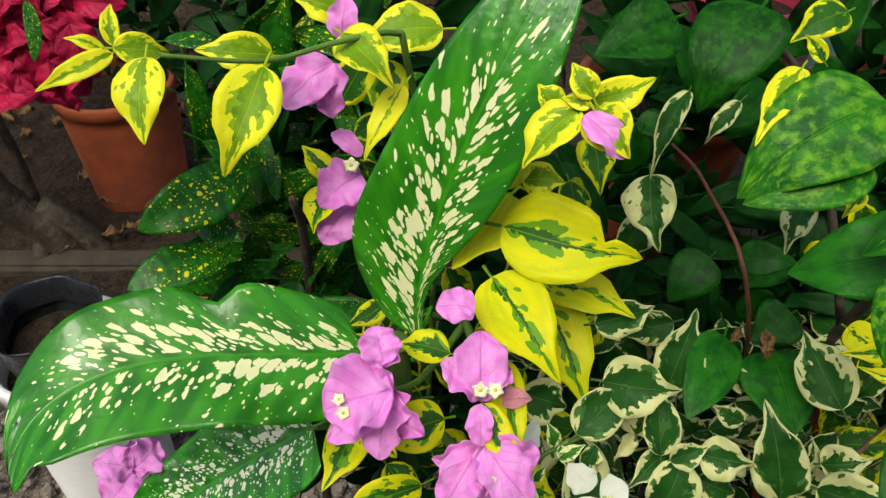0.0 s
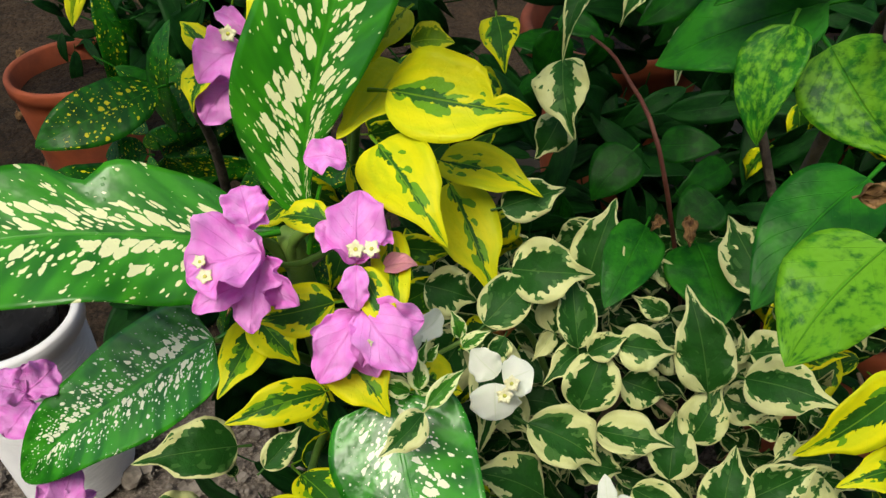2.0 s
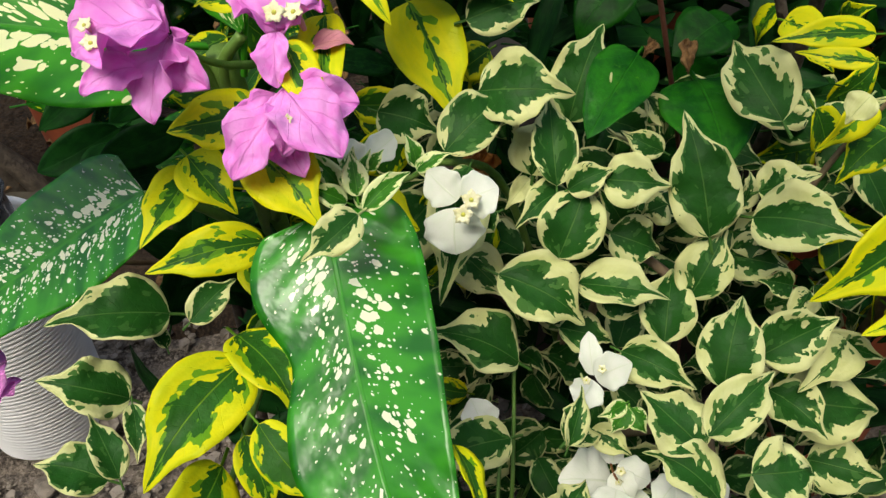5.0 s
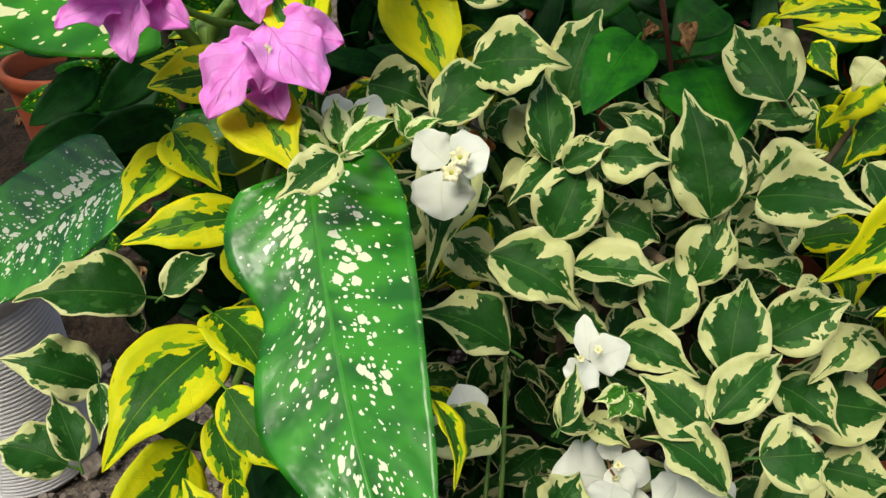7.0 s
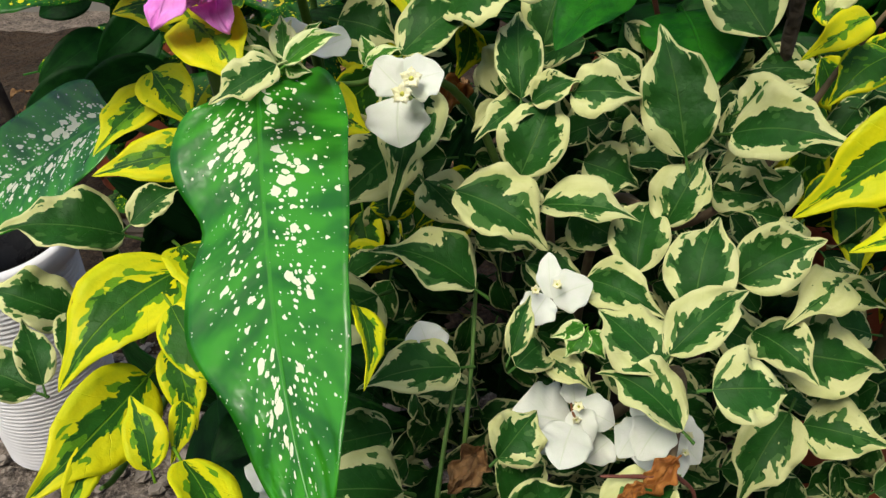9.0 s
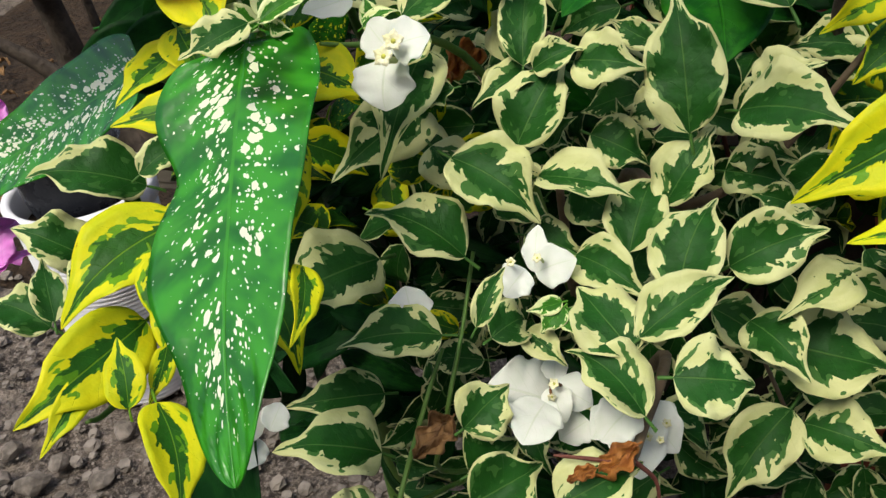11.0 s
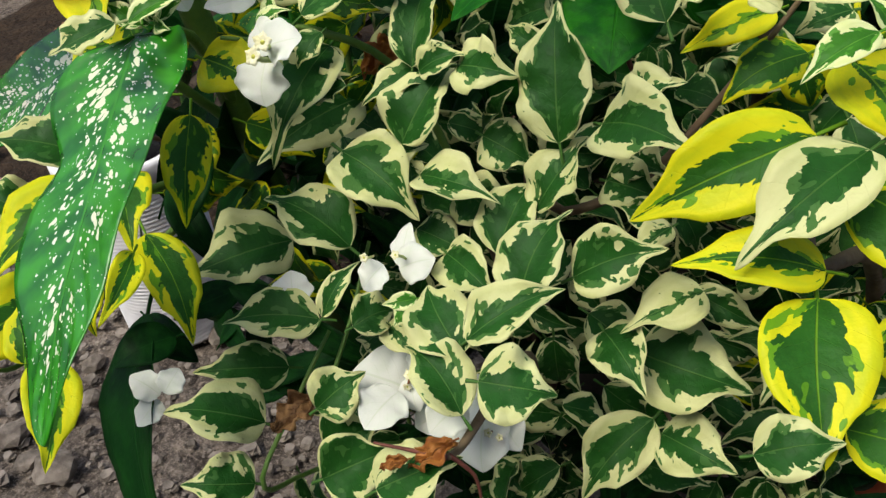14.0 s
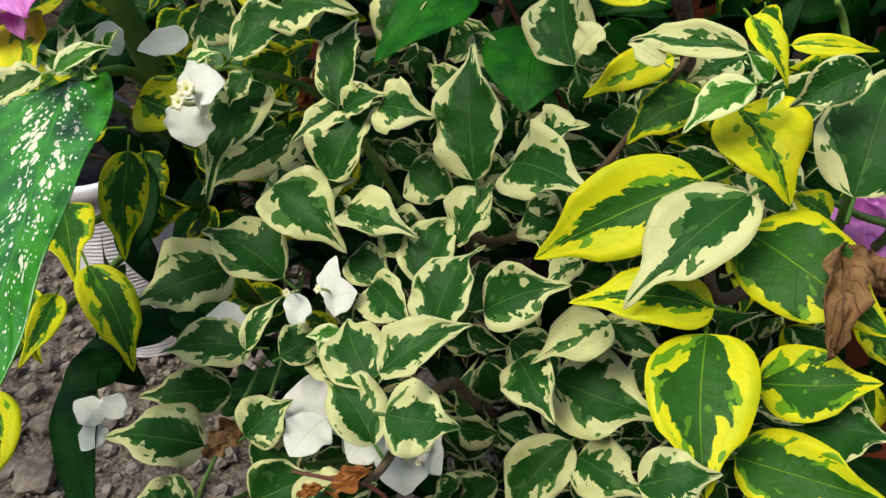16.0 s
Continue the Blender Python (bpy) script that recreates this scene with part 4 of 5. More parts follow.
L(cream_bush, "W", (0.186, 0.271, 0.785), (0.204, 0.298, 0.781), 0.0305, (0.489, -0.198, 0.849), 0.75)
L(cream_bush, "W", (0.183, 0.246, 0.815), (0.195, 0.277, 0.836), 0.0148, (0.210, -0.592, 0.778), 0.50)
L(cream_bush, "W", (0.355, 0.331, 0.750), (0.427, 0.321, 0.745), 0.0610, (0.006, -0.482, 0.876), 0.80)
L(cream_bush, "W", (0.377, 0.306, 0.707), (0.425, 0.286, 0.709), 0.0423, (-0.219, -0.478, 0.851), 0.55)
L(cream_bush, "W", (0.370, 0.315, 0.709), (0.334, 0.274, 0.662), 0.0426, (-0.122, -0.709, 0.695), 0.50)
L(cream_bush, "W", (0.424, 0.225, 0.802), (0.463, 0.235, 0.813), 0.0314, (-0.071, -0.613, 0.787), 0.60)
L(cream_bush, "W", (0.389, 0.334, 0.807), (0.348, 0.298, 0.799), 0.0338, (0.151, -0.377, 0.914), 0.10)
L(cream_bush, "W", (0.318, 0.355, 0.754), (0.361, 0.342, 0.734), 0.0375, (0.233, -0.496, 0.836), 0.85)
L(cream_bush, "W", (0.335, 0.348, 0.734), (0.376, 0.333, 0.719), 0.0165, (0.139, -0.477, 0.868), 0.60)
L(cream_bush, "W", (0.381, 0.355, 0.788), (0.428, 0.342, 0.777), 0.0229, (-0.043, -0.708, 0.705), 0.60)
L(cream_bush, "W", (0.456, 0.344, 0.906), (0.402, 0.283, 0.868), 0.0455, (-0.083, -0.464, 0.882), 0.45)
L(cream_bush, "W", (0.444, 0.371, 0.973), (0.379, 0.387, 0.971), 0.0193, (-0.186, -0.672, 0.717), 0.25)
L(cream_bush, "W", (0.440, 0.407, 0.952), (0.414, 0.393, 0.944), 0.0293, (0.070, -0.558, 0.827), 0.40)
L(cream_bush, "W", (0.404, 0.366, 0.966), (0.384, 0.372, 0.973), 0.0144, (0.072, -0.646, 0.760), 0.00)
L(cream_bush, "V", (0.449, 0.363, 0.959), (0.418, 0.342, 0.940), 0.0219, (-0.106, -0.587, 0.803), 0.60)
L(cream_bush, "V", (0.457, 0.378, 0.954), (0.443, 0.382, 0.969), 0.0129, (0.356, -0.761, 0.543), 0.80)
L(cream_bush, "V", (0.463, 0.371, 0.953), (0.457, 0.362, 0.944), 0.0061, (0.082, -0.704, 0.706), 0.80)
L(cream_bush, "W", (0.503, 0.337, 0.916), (0.515, 0.395, 0.964), 0.0510, (-0.111, -0.623, 0.774), 0.75)
L(cream_bush, "W", (0.497, 0.349, 0.979), (0.466, 0.342, 0.959), 0.0224, (-0.067, -0.889, 0.452), 0.80)
L(cream_bush, "W", (0.231, 0.407, 0.851), (0.270, 0.399, 0.837), 0.0381, (0.072, -0.741, 0.668), 0.80)
L(cream_bush, "W", (0.192, 0.367, 0.794), (0.232, 0.361, 0.785), 0.0333, (0.127, -0.444, 0.887), 0.75)
L(cream_bush, "W", (0.119, 0.416, 0.904), (0.109, 0.332, 0.859), 0.0452, (0.283, -0.474, 0.834), 0.75)
L(cream_bush, "W", (0.098, 0.485, 0.827), (0.043, 0.402, 0.805), 0.0568, (0.413, -0.486, 0.770), 0.60)
L(cream_bush, "W", (0.066, 0.432, 0.945), (0.109, 0.427, 0.930), 0.0411, (0.127, -0.771, 0.624), 0.60)
L(cream_bush, "V", (0.063, 0.308, 0.965), (0.059, 0.327, 0.982), 0.0150, (0.090, -0.652, 0.753), 0.50)
L(cream_bush, "V", (0.068, 0.291, 0.968), (0.094, 0.315, 0.977), 0.0137, (0.225, -0.537, 0.813), 0.60)
L(cream_bush, "V", (0.056, 0.313, 0.957), (0.034, 0.312, 0.970), 0.0137, (0.320, -0.817, 0.479), 0.60)
L(cream_bush, "W", (0.066, 0.284, 0.971), (0.037, 0.259, 0.960), 0.0231, (0.200, -0.570, 0.797), 0.50)
L(cream_bush, "V", (0.093, 0.390, 0.927), (0.086, 0.403, 0.945), 0.0126, (0.140, -0.768, 0.625), 0.80)
L(cream_bush, "V", (0.094, 0.372, 0.936), (0.116, 0.380, 0.945), 0.0119, (-0.131, -0.555, 0.822), 0.60)
L(cream_bush, "V", (0.068, 0.334, 0.964), (0.077, 0.341, 0.974), 0.0079, (0.013, -0.809, 0.587), 0.60)
L(cream_bush, "W", (0.173, 0.433, 0.884), (0.154, 0.413, 0.871), 0.0164, (0.193, -0.680, 0.707), 0.00)
L(cream_bush, "W", (0.197, 0.408, 0.891), (0.158, 0.377, 0.882), 0.0250, (0.142, -0.440, 0.887), 0.80)
L(cream_bush, "W", (-0.102, 0.385, 0.803), (-0.178, 0.353, 0.829), 0.0513, (0.436, -0.355, 0.827), 0.80)
L(cream_bush, "W", (-0.064, 0.332, 0.846), (-0.036, 0.363, 0.858), 0.0240, (0.284, -0.549, 0.786), 0.60)
L(cream_bush, "W", (-0.131, 0.338, 0.761), (-0.185, 0.328, 0.798), 0.0456, (0.584, -0.284, 0.761), 0.70)
L(cream_bush, "W", (-0.115, 0.264, 0.767), (-0.139, 0.299, 0.794), 0.0241, (0.458, -0.330, 0.825), 1.00)
L(cream_bush, "W", (-0.112, 0.308, 0.791), (-0.103, 0.271, 0.773), 0.0161, (0.352, -0.341, 0.872), 0.60)
L(cream_bush, "W", (-0.130, 0.273, 0.752), (-0.179, 0.277, 0.767), 0.0371, (0.239, -0.404, 0.883), 0.70)
L(cream_bush, "W", (-0.105, 0.368, 0.783), (-0.118, 0.386, 0.803), 0.0125, (0.448, -0.492, 0.746), 0.80)
L(cream_bush, "W", (0.318, 0.397, 0.834), (0.357, 0.379, 0.837), 0.0385, (-0.311, -0.548, 0.776), 0.60)
L(cream_bush, "W", (0.191, 0.599, 1.053), (0.195, 0.543, 1.008), 0.0481, (-0.423, -0.589, 0.688), 0.65)
# two hanging leaves: the high green share paints in the shade from above
L(cream_bush, "W", (0.223, 0.640, 1.117), (0.186, 0.584, 1.063), 0.0210, (-0.277, -0.563, 0.778), 0.95)
L(cream_bush, "W", (0.268, 0.630, 1.112), (0.240, 0.618, 1.074), 0.0180, (-0.521, -0.613, 0.594), 0.95)
L(cream_bush, "W", (0.129, 0.468, 0.993), (0.182, 0.476, 1.004), 0.0351, (0.022, -0.854, 0.520), 0.85)
L(cream_bush, "W", (0.195, 0.613, 0.987), (0.171, 0.589, 0.956), 0.0373, (0.022, -0.786, 0.617), 0.95)
L(cream_bush, "W", (0.450, 0.325, 0.774), (0.428, 0.303, 0.757), 0.0252, (-0.394, -0.297, 0.870), 0.70)
L(cream_bush, "W", (0.241, 0.419, 1.166), (0.224, 0.392, 1.143), 0.0219, (-0.374, -0.437, 0.818), 0.50)
L(cream_bush, "W", (0.502, 0.295, 0.790), (0.545, 0.294, 0.797), 0.0424, (-0.156, -0.470, 0.869), 0.85)
L(green_shrub, "G", (0.162, 0.526, 1.244), (0.104, 0.503, 1.226), 0.0497, (-0.023, -0.565, 0.825), 0.60)
L(green_shrub, "G", (0.210, 0.501, 1.264), (0.168, 0.459, 1.213), 0.0597, (-0.322, -0.592, 0.739), 0.60)
L(green_shrub, "K", (0.233, 0.367, 1.274), (0.159, 0.342, 1.233), 0.0602, (-0.235, -0.571, 0.786), 0.60)
L(green_shrub, "K", (0.225, 0.347, 1.251), (0.161, 0.338, 1.229), 0.0403, (-0.202, -0.576, 0.792), 0.60)
L(green_shrub, "K", (0.259, 0.304, 1.267), (0.199, 0.276, 1.248), 0.0376, (0.090, -0.689, 0.719), 0.30)
L(green_shrub, "K", (0.253, 0.295, 1.236), (0.187, 0.318, 1.196), 0.0471, (-0.565, -0.518, 0.642), 0.10)
L(green_shrub, "K", (0.233, 0.282, 1.232), (0.217, 0.253, 1.191), 0.0290, (-0.566, -0.549, 0.615), 0.65)
L(green_shrub, "K", (0.274, 0.321, 1.201), (0.298, 0.270, 1.170), 0.0490, (-0.465, -0.612, 0.640), 0.80)
L(green_shrub, "K", (0.270, 0.247, 1.175), (0.214, 0.205, 1.137), 0.0442, (-0.267, -0.440, 0.857), 0.10)
L(green_shrub, "K", (0.250, 0.189, 1.186), (0.210, 0.162, 1.150), 0.0470, (-0.512, -0.317, 0.798), 0.95)
L(green_shrub, "G", (0.257, 0.572, 0.974), (0.219, 0.550, 0.936), 0.0484, (-0.310, -0.665, 0.680), 0.30)
L(green_shrub, "G", (0.315, 0.503, 0.969), (0.280, 0.488, 0.950), 0.0458, (-0.242, -0.505, 0.829), 0.30)
L(green_shrub, "K", (0.255, 0.490, 0.952), (0.210, 0.418, 0.927), 0.0483, (0.125, -0.397, 0.909), 0.15)
L(green_shrub, "K", (0.304, 0.496, 0.926), (0.312, 0.422, 0.896), 0.0741, (-0.060, -0.377, 0.924), 0.15)
L(green_shrub, "G", (0.276, 0.555, 0.990), (0.321, 0.536, 1.002), 0.0346, (-0.412, -0.540, 0.734), 0.20)
L(croton, "C", (-0.214, 0.720, 0.970), (-0.311, 0.628, 0.963), 0.0629, (0.413, -0.488, 0.769), 0.50)
L(croton, "C", (-0.234, 0.660, 0.898), (-0.328, 0.597, 0.910), 0.0502, (0.301, -0.282, 0.911), 0.50)
L(croton, "C", (-0.229, 0.682, 0.913), (-0.271, 0.676, 0.918), 0.0389, (0.177, -0.550, 0.816), 0.30)
L(croton, "C", (-0.225, 0.815, 0.966), (-0.195, 0.744, 0.907), 0.0297, (0.181, -0.583, 0.792), 0.30)
L(croton, "C", (-0.289, 0.531, 1.254), (-0.284, 0.504, 1.221), 0.0108, (0.557, -0.593, 0.581), 0.50)
L(yellow_bush, "B", (-0.080, 0.586, 1.196), (-0.075, 0.601, 1.225), 0.0220, (0.090, -0.891, 0.445), 0.00)
L(yellow_bush, "B", (-0.087, 0.576, 1.181), (-0.127, 0.551, 1.155), 0.0336, (0.020, -0.736, 0.677), 0.00)
L(yellow_bush, "B", (-0.087, 0.580, 1.178), (-0.091, 0.551, 1.146), 0.0269, (-0.362, -0.576, 0.733), 0.00)
L(yellow_bush, "B", (-0.068, 0.556, 1.105), (-0.094, 0.574, 1.116), 0.0145, (-0.045, -0.569, 0.821), 0.00)
L(yellow_bush, "B", (-0.066, 0.524, 1.109), (-0.098, 0.500, 1.096), 0.0339, (0.163, -0.639, 0.752), 0.00)
L(yellow_bush, "B", (-0.067, 0.529, 1.103), (-0.096, 0.526, 1.107), 0.0238, (0.232, -0.879, 0.417), 0.00)
L(yellow_bush, "B", (-0.072, 0.519, 1.083), (-0.099, 0.493, 1.063), 0.0325, (0.069, -0.650, 0.757), 0.00)
L(yellow_bush, "B", (-0.072, 0.524, 1.077), (-0.102, 0.519, 1.075), 0.0228, (0.230, -0.869, 0.439), 0.00)
L(yellow_bush, "B", (0.085, 0.415, 1.235), (0.110, 0.399, 1.214), 0.0176, (0.121, -0.724, 0.679), 0.00)
L(yellow_bush, "B", (-0.300, 0.438, 0.820), (-0.331, 0.433, 0.838), 0.0310, (0.489, -0.406, 0.772), 0.00)
L(yellow_bush, "B", (-0.300, 0.438, 0.819), (-0.282, 0.467, 0.824), 0.0332, (0.500, -0.430, 0.752), 0.00)
L(yellow_bush, "B", (-0.303, 0.440, 0.816), (-0.305, 0.463, 0.831), 0.0265, (0.804, -0.358, 0.475), 0.00)
L(yellow_bush, "B", (-0.304, 0.442, 0.813), (-0.284, 0.452, 0.806), 0.0232, (0.300, -0.120, 0.946), 0.00)
L(yellow_bush, "B", (-0.318, 0.462, 0.777), (-0.338, 0.432, 0.763), 0.0402, (0.175, -0.530, 0.830), 0.00)
L(yellow_bush, "B", (-0.318, 0.464, 0.773), (-0.313, 0.439, 0.756), 0.0322, (-0.240, -0.485, 0.841), 0.00)
L(yellow_bush, "B", (-0.319, 0.466, 0.771), (-0.345, 0.457, 0.770), 0.0282, (0.364, -0.760, 0.537), 0.00)
L(yellow_bush, "B", (-0.041, 0.361, 1.067), (-0.049, 0.384, 1.082), 0.0256, (0.144, -0.489, 0.860), 0.00)
L(yellow_bush, "B", (-0.042, 0.365, 1.060), (-0.034, 0.382, 1.069), 0.0179, (-0.267, -0.419, 0.868), 0.00)
L(yellow_bush, "B", (-0.035, 0.353, 1.051), (-0.084, 0.342, 1.042), 0.0461, (-0.060, -0.425, 0.903), 0.00)
L(yellow_bush, "B", (-0.035, 0.356, 1.043), (-0.067, 0.370, 1.048), 0.0323, (-0.136, -0.748, 0.649), 0.00)
L(yellow_bush, "B", (-0.038, 0.364, 1.036), (-0.046, 0.325, 1.006), 0.0338, (-0.383, -0.507, 0.772), 0.00)
L(yellow_bush, "B", (-0.036, 0.367, 1.032), (-0.016, 0.334, 1.021), 0.0271, (-0.709, -0.483, 0.514), 0.00)
L(yellow_bush, "B", (-0.050, 0.348, 1.028), (-0.081, 0.330, 1.022), 0.0198, (0.179, -0.581, 0.794), 0.00)
L(yellow_bush, "B", (0.026, 0.347, 1.048), (0.027, 0.389, 1.071), 0.0341, (0.097, -0.468, 0.878), 0.00)
L(yellow_bush, "B", (0.025, 0.349, 1.044), (-0.000, 0.373, 1.059), 0.0273, (0.454, -0.255, 0.854), 0.00)
L(yellow_bush, "B", (0.025, 0.351, 1.041), (0.047, 0.374, 1.051), 0.0239, (-0.272, -0.278, 0.921), 0.00)
L(yellow_bush, "P", (0.041, 0.359, 1.030), (0.064, 0.359, 1.033), 0.0175, (-0.114, -0.225, 0.968), 0.00)
L(yellow_bush, "B", (0.026, 0.343, 1.047), (0.026, 0.324, 1.025), 0.0165, (-0.140, -0.740, 0.658), 0.00)
L(yellow_bush, "B", (0.022, 0.382, 1.100), (-0.005, 0.383, 1.102), 0.0226, (0.050, -0.395, 0.917), 0.00)
L(yellow_bush, "B", (0.027, 0.335, 1.012), (-0.001, 0.300, 0.984), 0.0295, (0.023, -0.644, 0.765), 0.00)
L(yellow_bush, "B", (0.027, 0.338, 1.008), (0.035, 0.306, 0.981), 0.0236, (-0.385, -0.566, 0.729), 0.00)
L(yellow_bush, "B", (0.027, 0.340, 1.006), (-0.008, 0.330, 0.999), 0.0206, (0.236, -0.850, 0.471), 0.00)
L(yellow_bush, "B", (0.029, 0.325, 1.024), (0.060, 0.294, 1.001), 0.0317, (0.075, -0.533, 0.843), 0.00)
L(yellow_bush, "B", (0.029, 0.328, 1.019), (0.068, 0.325, 1.014), 0.0254, (-0.103, -0.807, 0.582), 0.00)
L(yellow_bush, "B", (0.029, 0.329, 1.017), (0.028, 0.300, 0.998), 0.0222, (0.467, -0.399, 0.789), 0.00)
L(cream_bush, "F", (0.119, 0.349, 0.929), (0.100, 0.364, 0.942), 0.0241, (-0.153, -0.776, 0.612), 0.00)
L(cream_bush, "F", (0.122, 0.337, 0.938), (0.144, 0.343, 0.943), 0.0278, (0.054, -0.725, 0.686), 0.00)
L(cream_bush, "F", (0.117, 0.343, 0.928), (0.117, 0.327, 0.903), 0.0354, (-0.103, -0.840, 0.533), 0.00)
L(cream_bush, "F", (0.208, 0.307, 0.809), (0.206, 0.330, 0.828), 0.0151, (-0.002, -0.647, 0.762), 0.00)
L(cream_bush, "F", (0.208, 0.302, 0.812), (0.232, 0.306, 0.822), 0.0244, (-0.125, -0.794, 0.594), 0.00)
L(cream_bush, "F", (0.204, 0.290, 0.824), (0.193, 0.279, 0.811), 0.0217, (-0.120, -0.739, 0.663), 0.00)
L(cream_bush, "F", (0.222, 0.270, 0.738), (0.184, 0.264, 0.753), 0.0449, (0.397, -0.305, 0.866), 0.00)
L(cream_bush, "F", (0.220, 0.255, 0.753), (0.211, 0.223, 0.751), 0.0303, (0.238, -0.133, 0.962), 0.00)
L(cream_bush, "F", (0.276, 0.275, 0.740), (0.298, 0.252, 0.727), 0.0274, (-0.130, -0.593, 0.795), 0.00)
L(cream_bush, "F", (0.273, 0.268, 0.743), (0.278, 0.239, 0.714), 0.0338, (0.018, -0.716, 0.698), 0.00)
L(cream_bush, "F", (0.271, 0.241, 0.774), (0.254, 0.223, 0.761), 0.0247, (-0.029, -0.573, 0.819), 0.00)
L(cream_bush, "F", (0.038, 0.237, 0.713), (0.019, 0.235, 0.729), 0.0208, (0.580, -0.530, 0.618), 0.00)
L(cream_bush, "F", (0.036, 0.237, 0.706), (0.032, 0.214, 0.703), 0.0187, (0.560, -0.233, 0.795), 0.00)
L(cream_bush, "F", (0.045, 0.235, 0.719), (0.048, 0.253, 0.727), 0.0189, (0.625, -0.436, 0.648), 0.00)
L(cream_bush, "F", (0.134, 0.287, 0.775), (0.124, 0.305, 0.791), 0.0264, (0.205, -0.599, 0.774), 0.00)
L(cream_bush, "F", (0.051, 0.354, 0.971), (0.060, 0.353, 0.950), 0.0200, (0.669, -0.673, 0.315), 0.00)
L(cream_bush, "F", (0.079, 0.400, 0.945), (0.055, 0.374, 0.943), 0.0190, (0.528, -0.549, 0.648), 0.00)
L(cream_bush, "R", (0.166, 0.240, 0.747), (0.148, 0.215, 0.737), 0.0205, (0.205, -0.464, 0.862), 0.00)
L(cream_bush, "U", (0.273, 0.213, 0.774), (0.251, 0.199, 0.760), 0.0140, (-0.122, -0.576, 0.808), 0.00)
L(cream_bush, "U", (0.253, 0.195, 0.773), (0.239, 0.188, 0.768), 0.0077, (-0.018, -0.522, 0.853), 0.00)
L(cream_bush, "U", (0.142, 0.469, 0.882), (0.128, 0.442, 0.869), 0.0226, (0.301, -0.525, 0.796), 0.00)
L(lemon_bush, "R", (0.504, 0.334, 0.887), (0.504, 0.282, 0.862), 0.0217, (0.057, -0.432, 0.900), 0.00)
L(lemon_bush, "R", (0.516, 0.357, 0.868), (0.533, 0.340, 0.854), 0.0195, (-0.179, -0.724, 0.666), 0.00)
# bracts standing in for blurred red and magenta plastic, down to z 0.83
L(yellow_bush, "B", (0.510, 0.437, 0.845), (0.530, 0.400, 0.820), 0.0240, (-0.392, -0.654, 0.647), 0.00)
L(yellow_bush, "B", (0.512, 0.441, 0.842), (0.546, 0.420, 0.842), 0.0192, (-0.584, -0.758, 0.291), 0.00)
L(yellow_bush, "B", (0.517, 0.450, 0.842), (0.542, 0.425, 0.825), 0.0230, (-0.328, -0.733, 0.596), 0.00)
L(yellow_bush, "B", (0.519, 0.454, 0.839), (0.548, 0.444, 0.843), 0.0184, (-0.442, -0.870, 0.218), 0.00)
L(yellow_bush, "B", (0.520, 0.456, 0.837), (0.520, 0.438, 0.816), 0.0161, (0.073, -0.702, 0.708), 0.00)
L(yellow_bush, "B", (0.532, 0.445, 0.834), (0.548, 0.402, 0.821), 0.0242, (0.004, -0.290, 0.957), 0.00)
L(yellow_bush, "B", (0.532, 0.447, 0.829), (0.566, 0.430, 0.824), 0.0194, (-0.276, -0.550, 0.788), 0.00)
L(yellow_bush, "B", (0.532, 0.448, 0.827), (0.520, 0.417, 0.818), 0.0169, (0.409, -0.307, 0.859), 0.00)
L(yellow_bush, "B", (0.004, 0.332, 1.000), (0.020, 0.327, 0.985), 0.0214, (0.608, -0.317, 0.728), 0.00)
L(yellow_bush, "B", (0.001, 0.334, 0.996), (0.015, 0.342, 0.988), 0.0171, (0.537, -0.668, 0.515), 0.00)
L(yellow_bush, "B", (-0.281, 0.376, 0.709), (-0.276, 0.418, 0.737), 0.0304, (0.373, -0.549, 0.748), 0.00)
L(yellow_bush, "B", (-0.283, 0.379, 0.705), (-0.306, 0.399, 0.732), 0.0243, (0.695, -0.299, 0.654), 0.00)
L(yellow_bush, "B", (-0.284, 0.380, 0.703), (-0.260, 0.406, 0.710), 0.0213, (0.020, -0.402, 0.916), 0.00)
L(yellow_bush, "B", (-0.281, 0.379, 0.707), (-0.300, 0.399, 0.729), 0.0234, (0.413, -0.462, 0.785), 0.00)
L(cream_bush, "W", (0.261, 0.476, 0.925), (0.279, 0.465, 0.898), 0.0209, (0.385, -0.735, 0.559), 0.30)
L(cream_bush, "W", (0.321, 0.404, 0.872), (0.332, 0.426, 0.891), 0.0161, (0.242, -0.715, 0.655), 0.40)
L(cream_bush, "W", (0.357, 0.367, 0.830), (0.331, 0.369, 0.835), 0.0211, (0.042, -0.796, 0.603), 0.70)
L(cream_bush, "W", (0.365, 0.358, 0.833), (0.345, 0.340, 0.820), 0.0209, (-0.088, -0.506, 0.858), 0.30)
L(cream_bush, "W", (0.268, 0.431, 0.905), (0.238, 0.442, 0.917), 0.0201, (-0.085, -0.832, 0.548), 0.60)
L(cream_bush, "W", (0.128, 0.393, 0.924), (0.114, 0.377, 0.905), 0.0190, (0.046, -0.785, 0.618), 0.70)
L(cream_bush, "W", (0.146, 0.382, 0.893), (0.124, 0.375, 0.880), 0.0261, (-0.265, -0.561, 0.784), 0.70)
L(cream_bush, "W", (0.274, 0.420, 0.866), (0.255, 0.417, 0.859), 0.0299, (-0.136, -0.660, 0.739), 0.40)
L(cream_bush, "W", (0.326, 0.416, 0.841), (0.359, 0.391, 0.848), 0.0349, (-0.499, -0.451, 0.740), 0.50)
L(yellow_bush, "Y", (0.147, 0.509, 0.950), (0.114, 0.499, 0.932), 0.0294, (-0.036, -0.839, 0.542), 0.60)
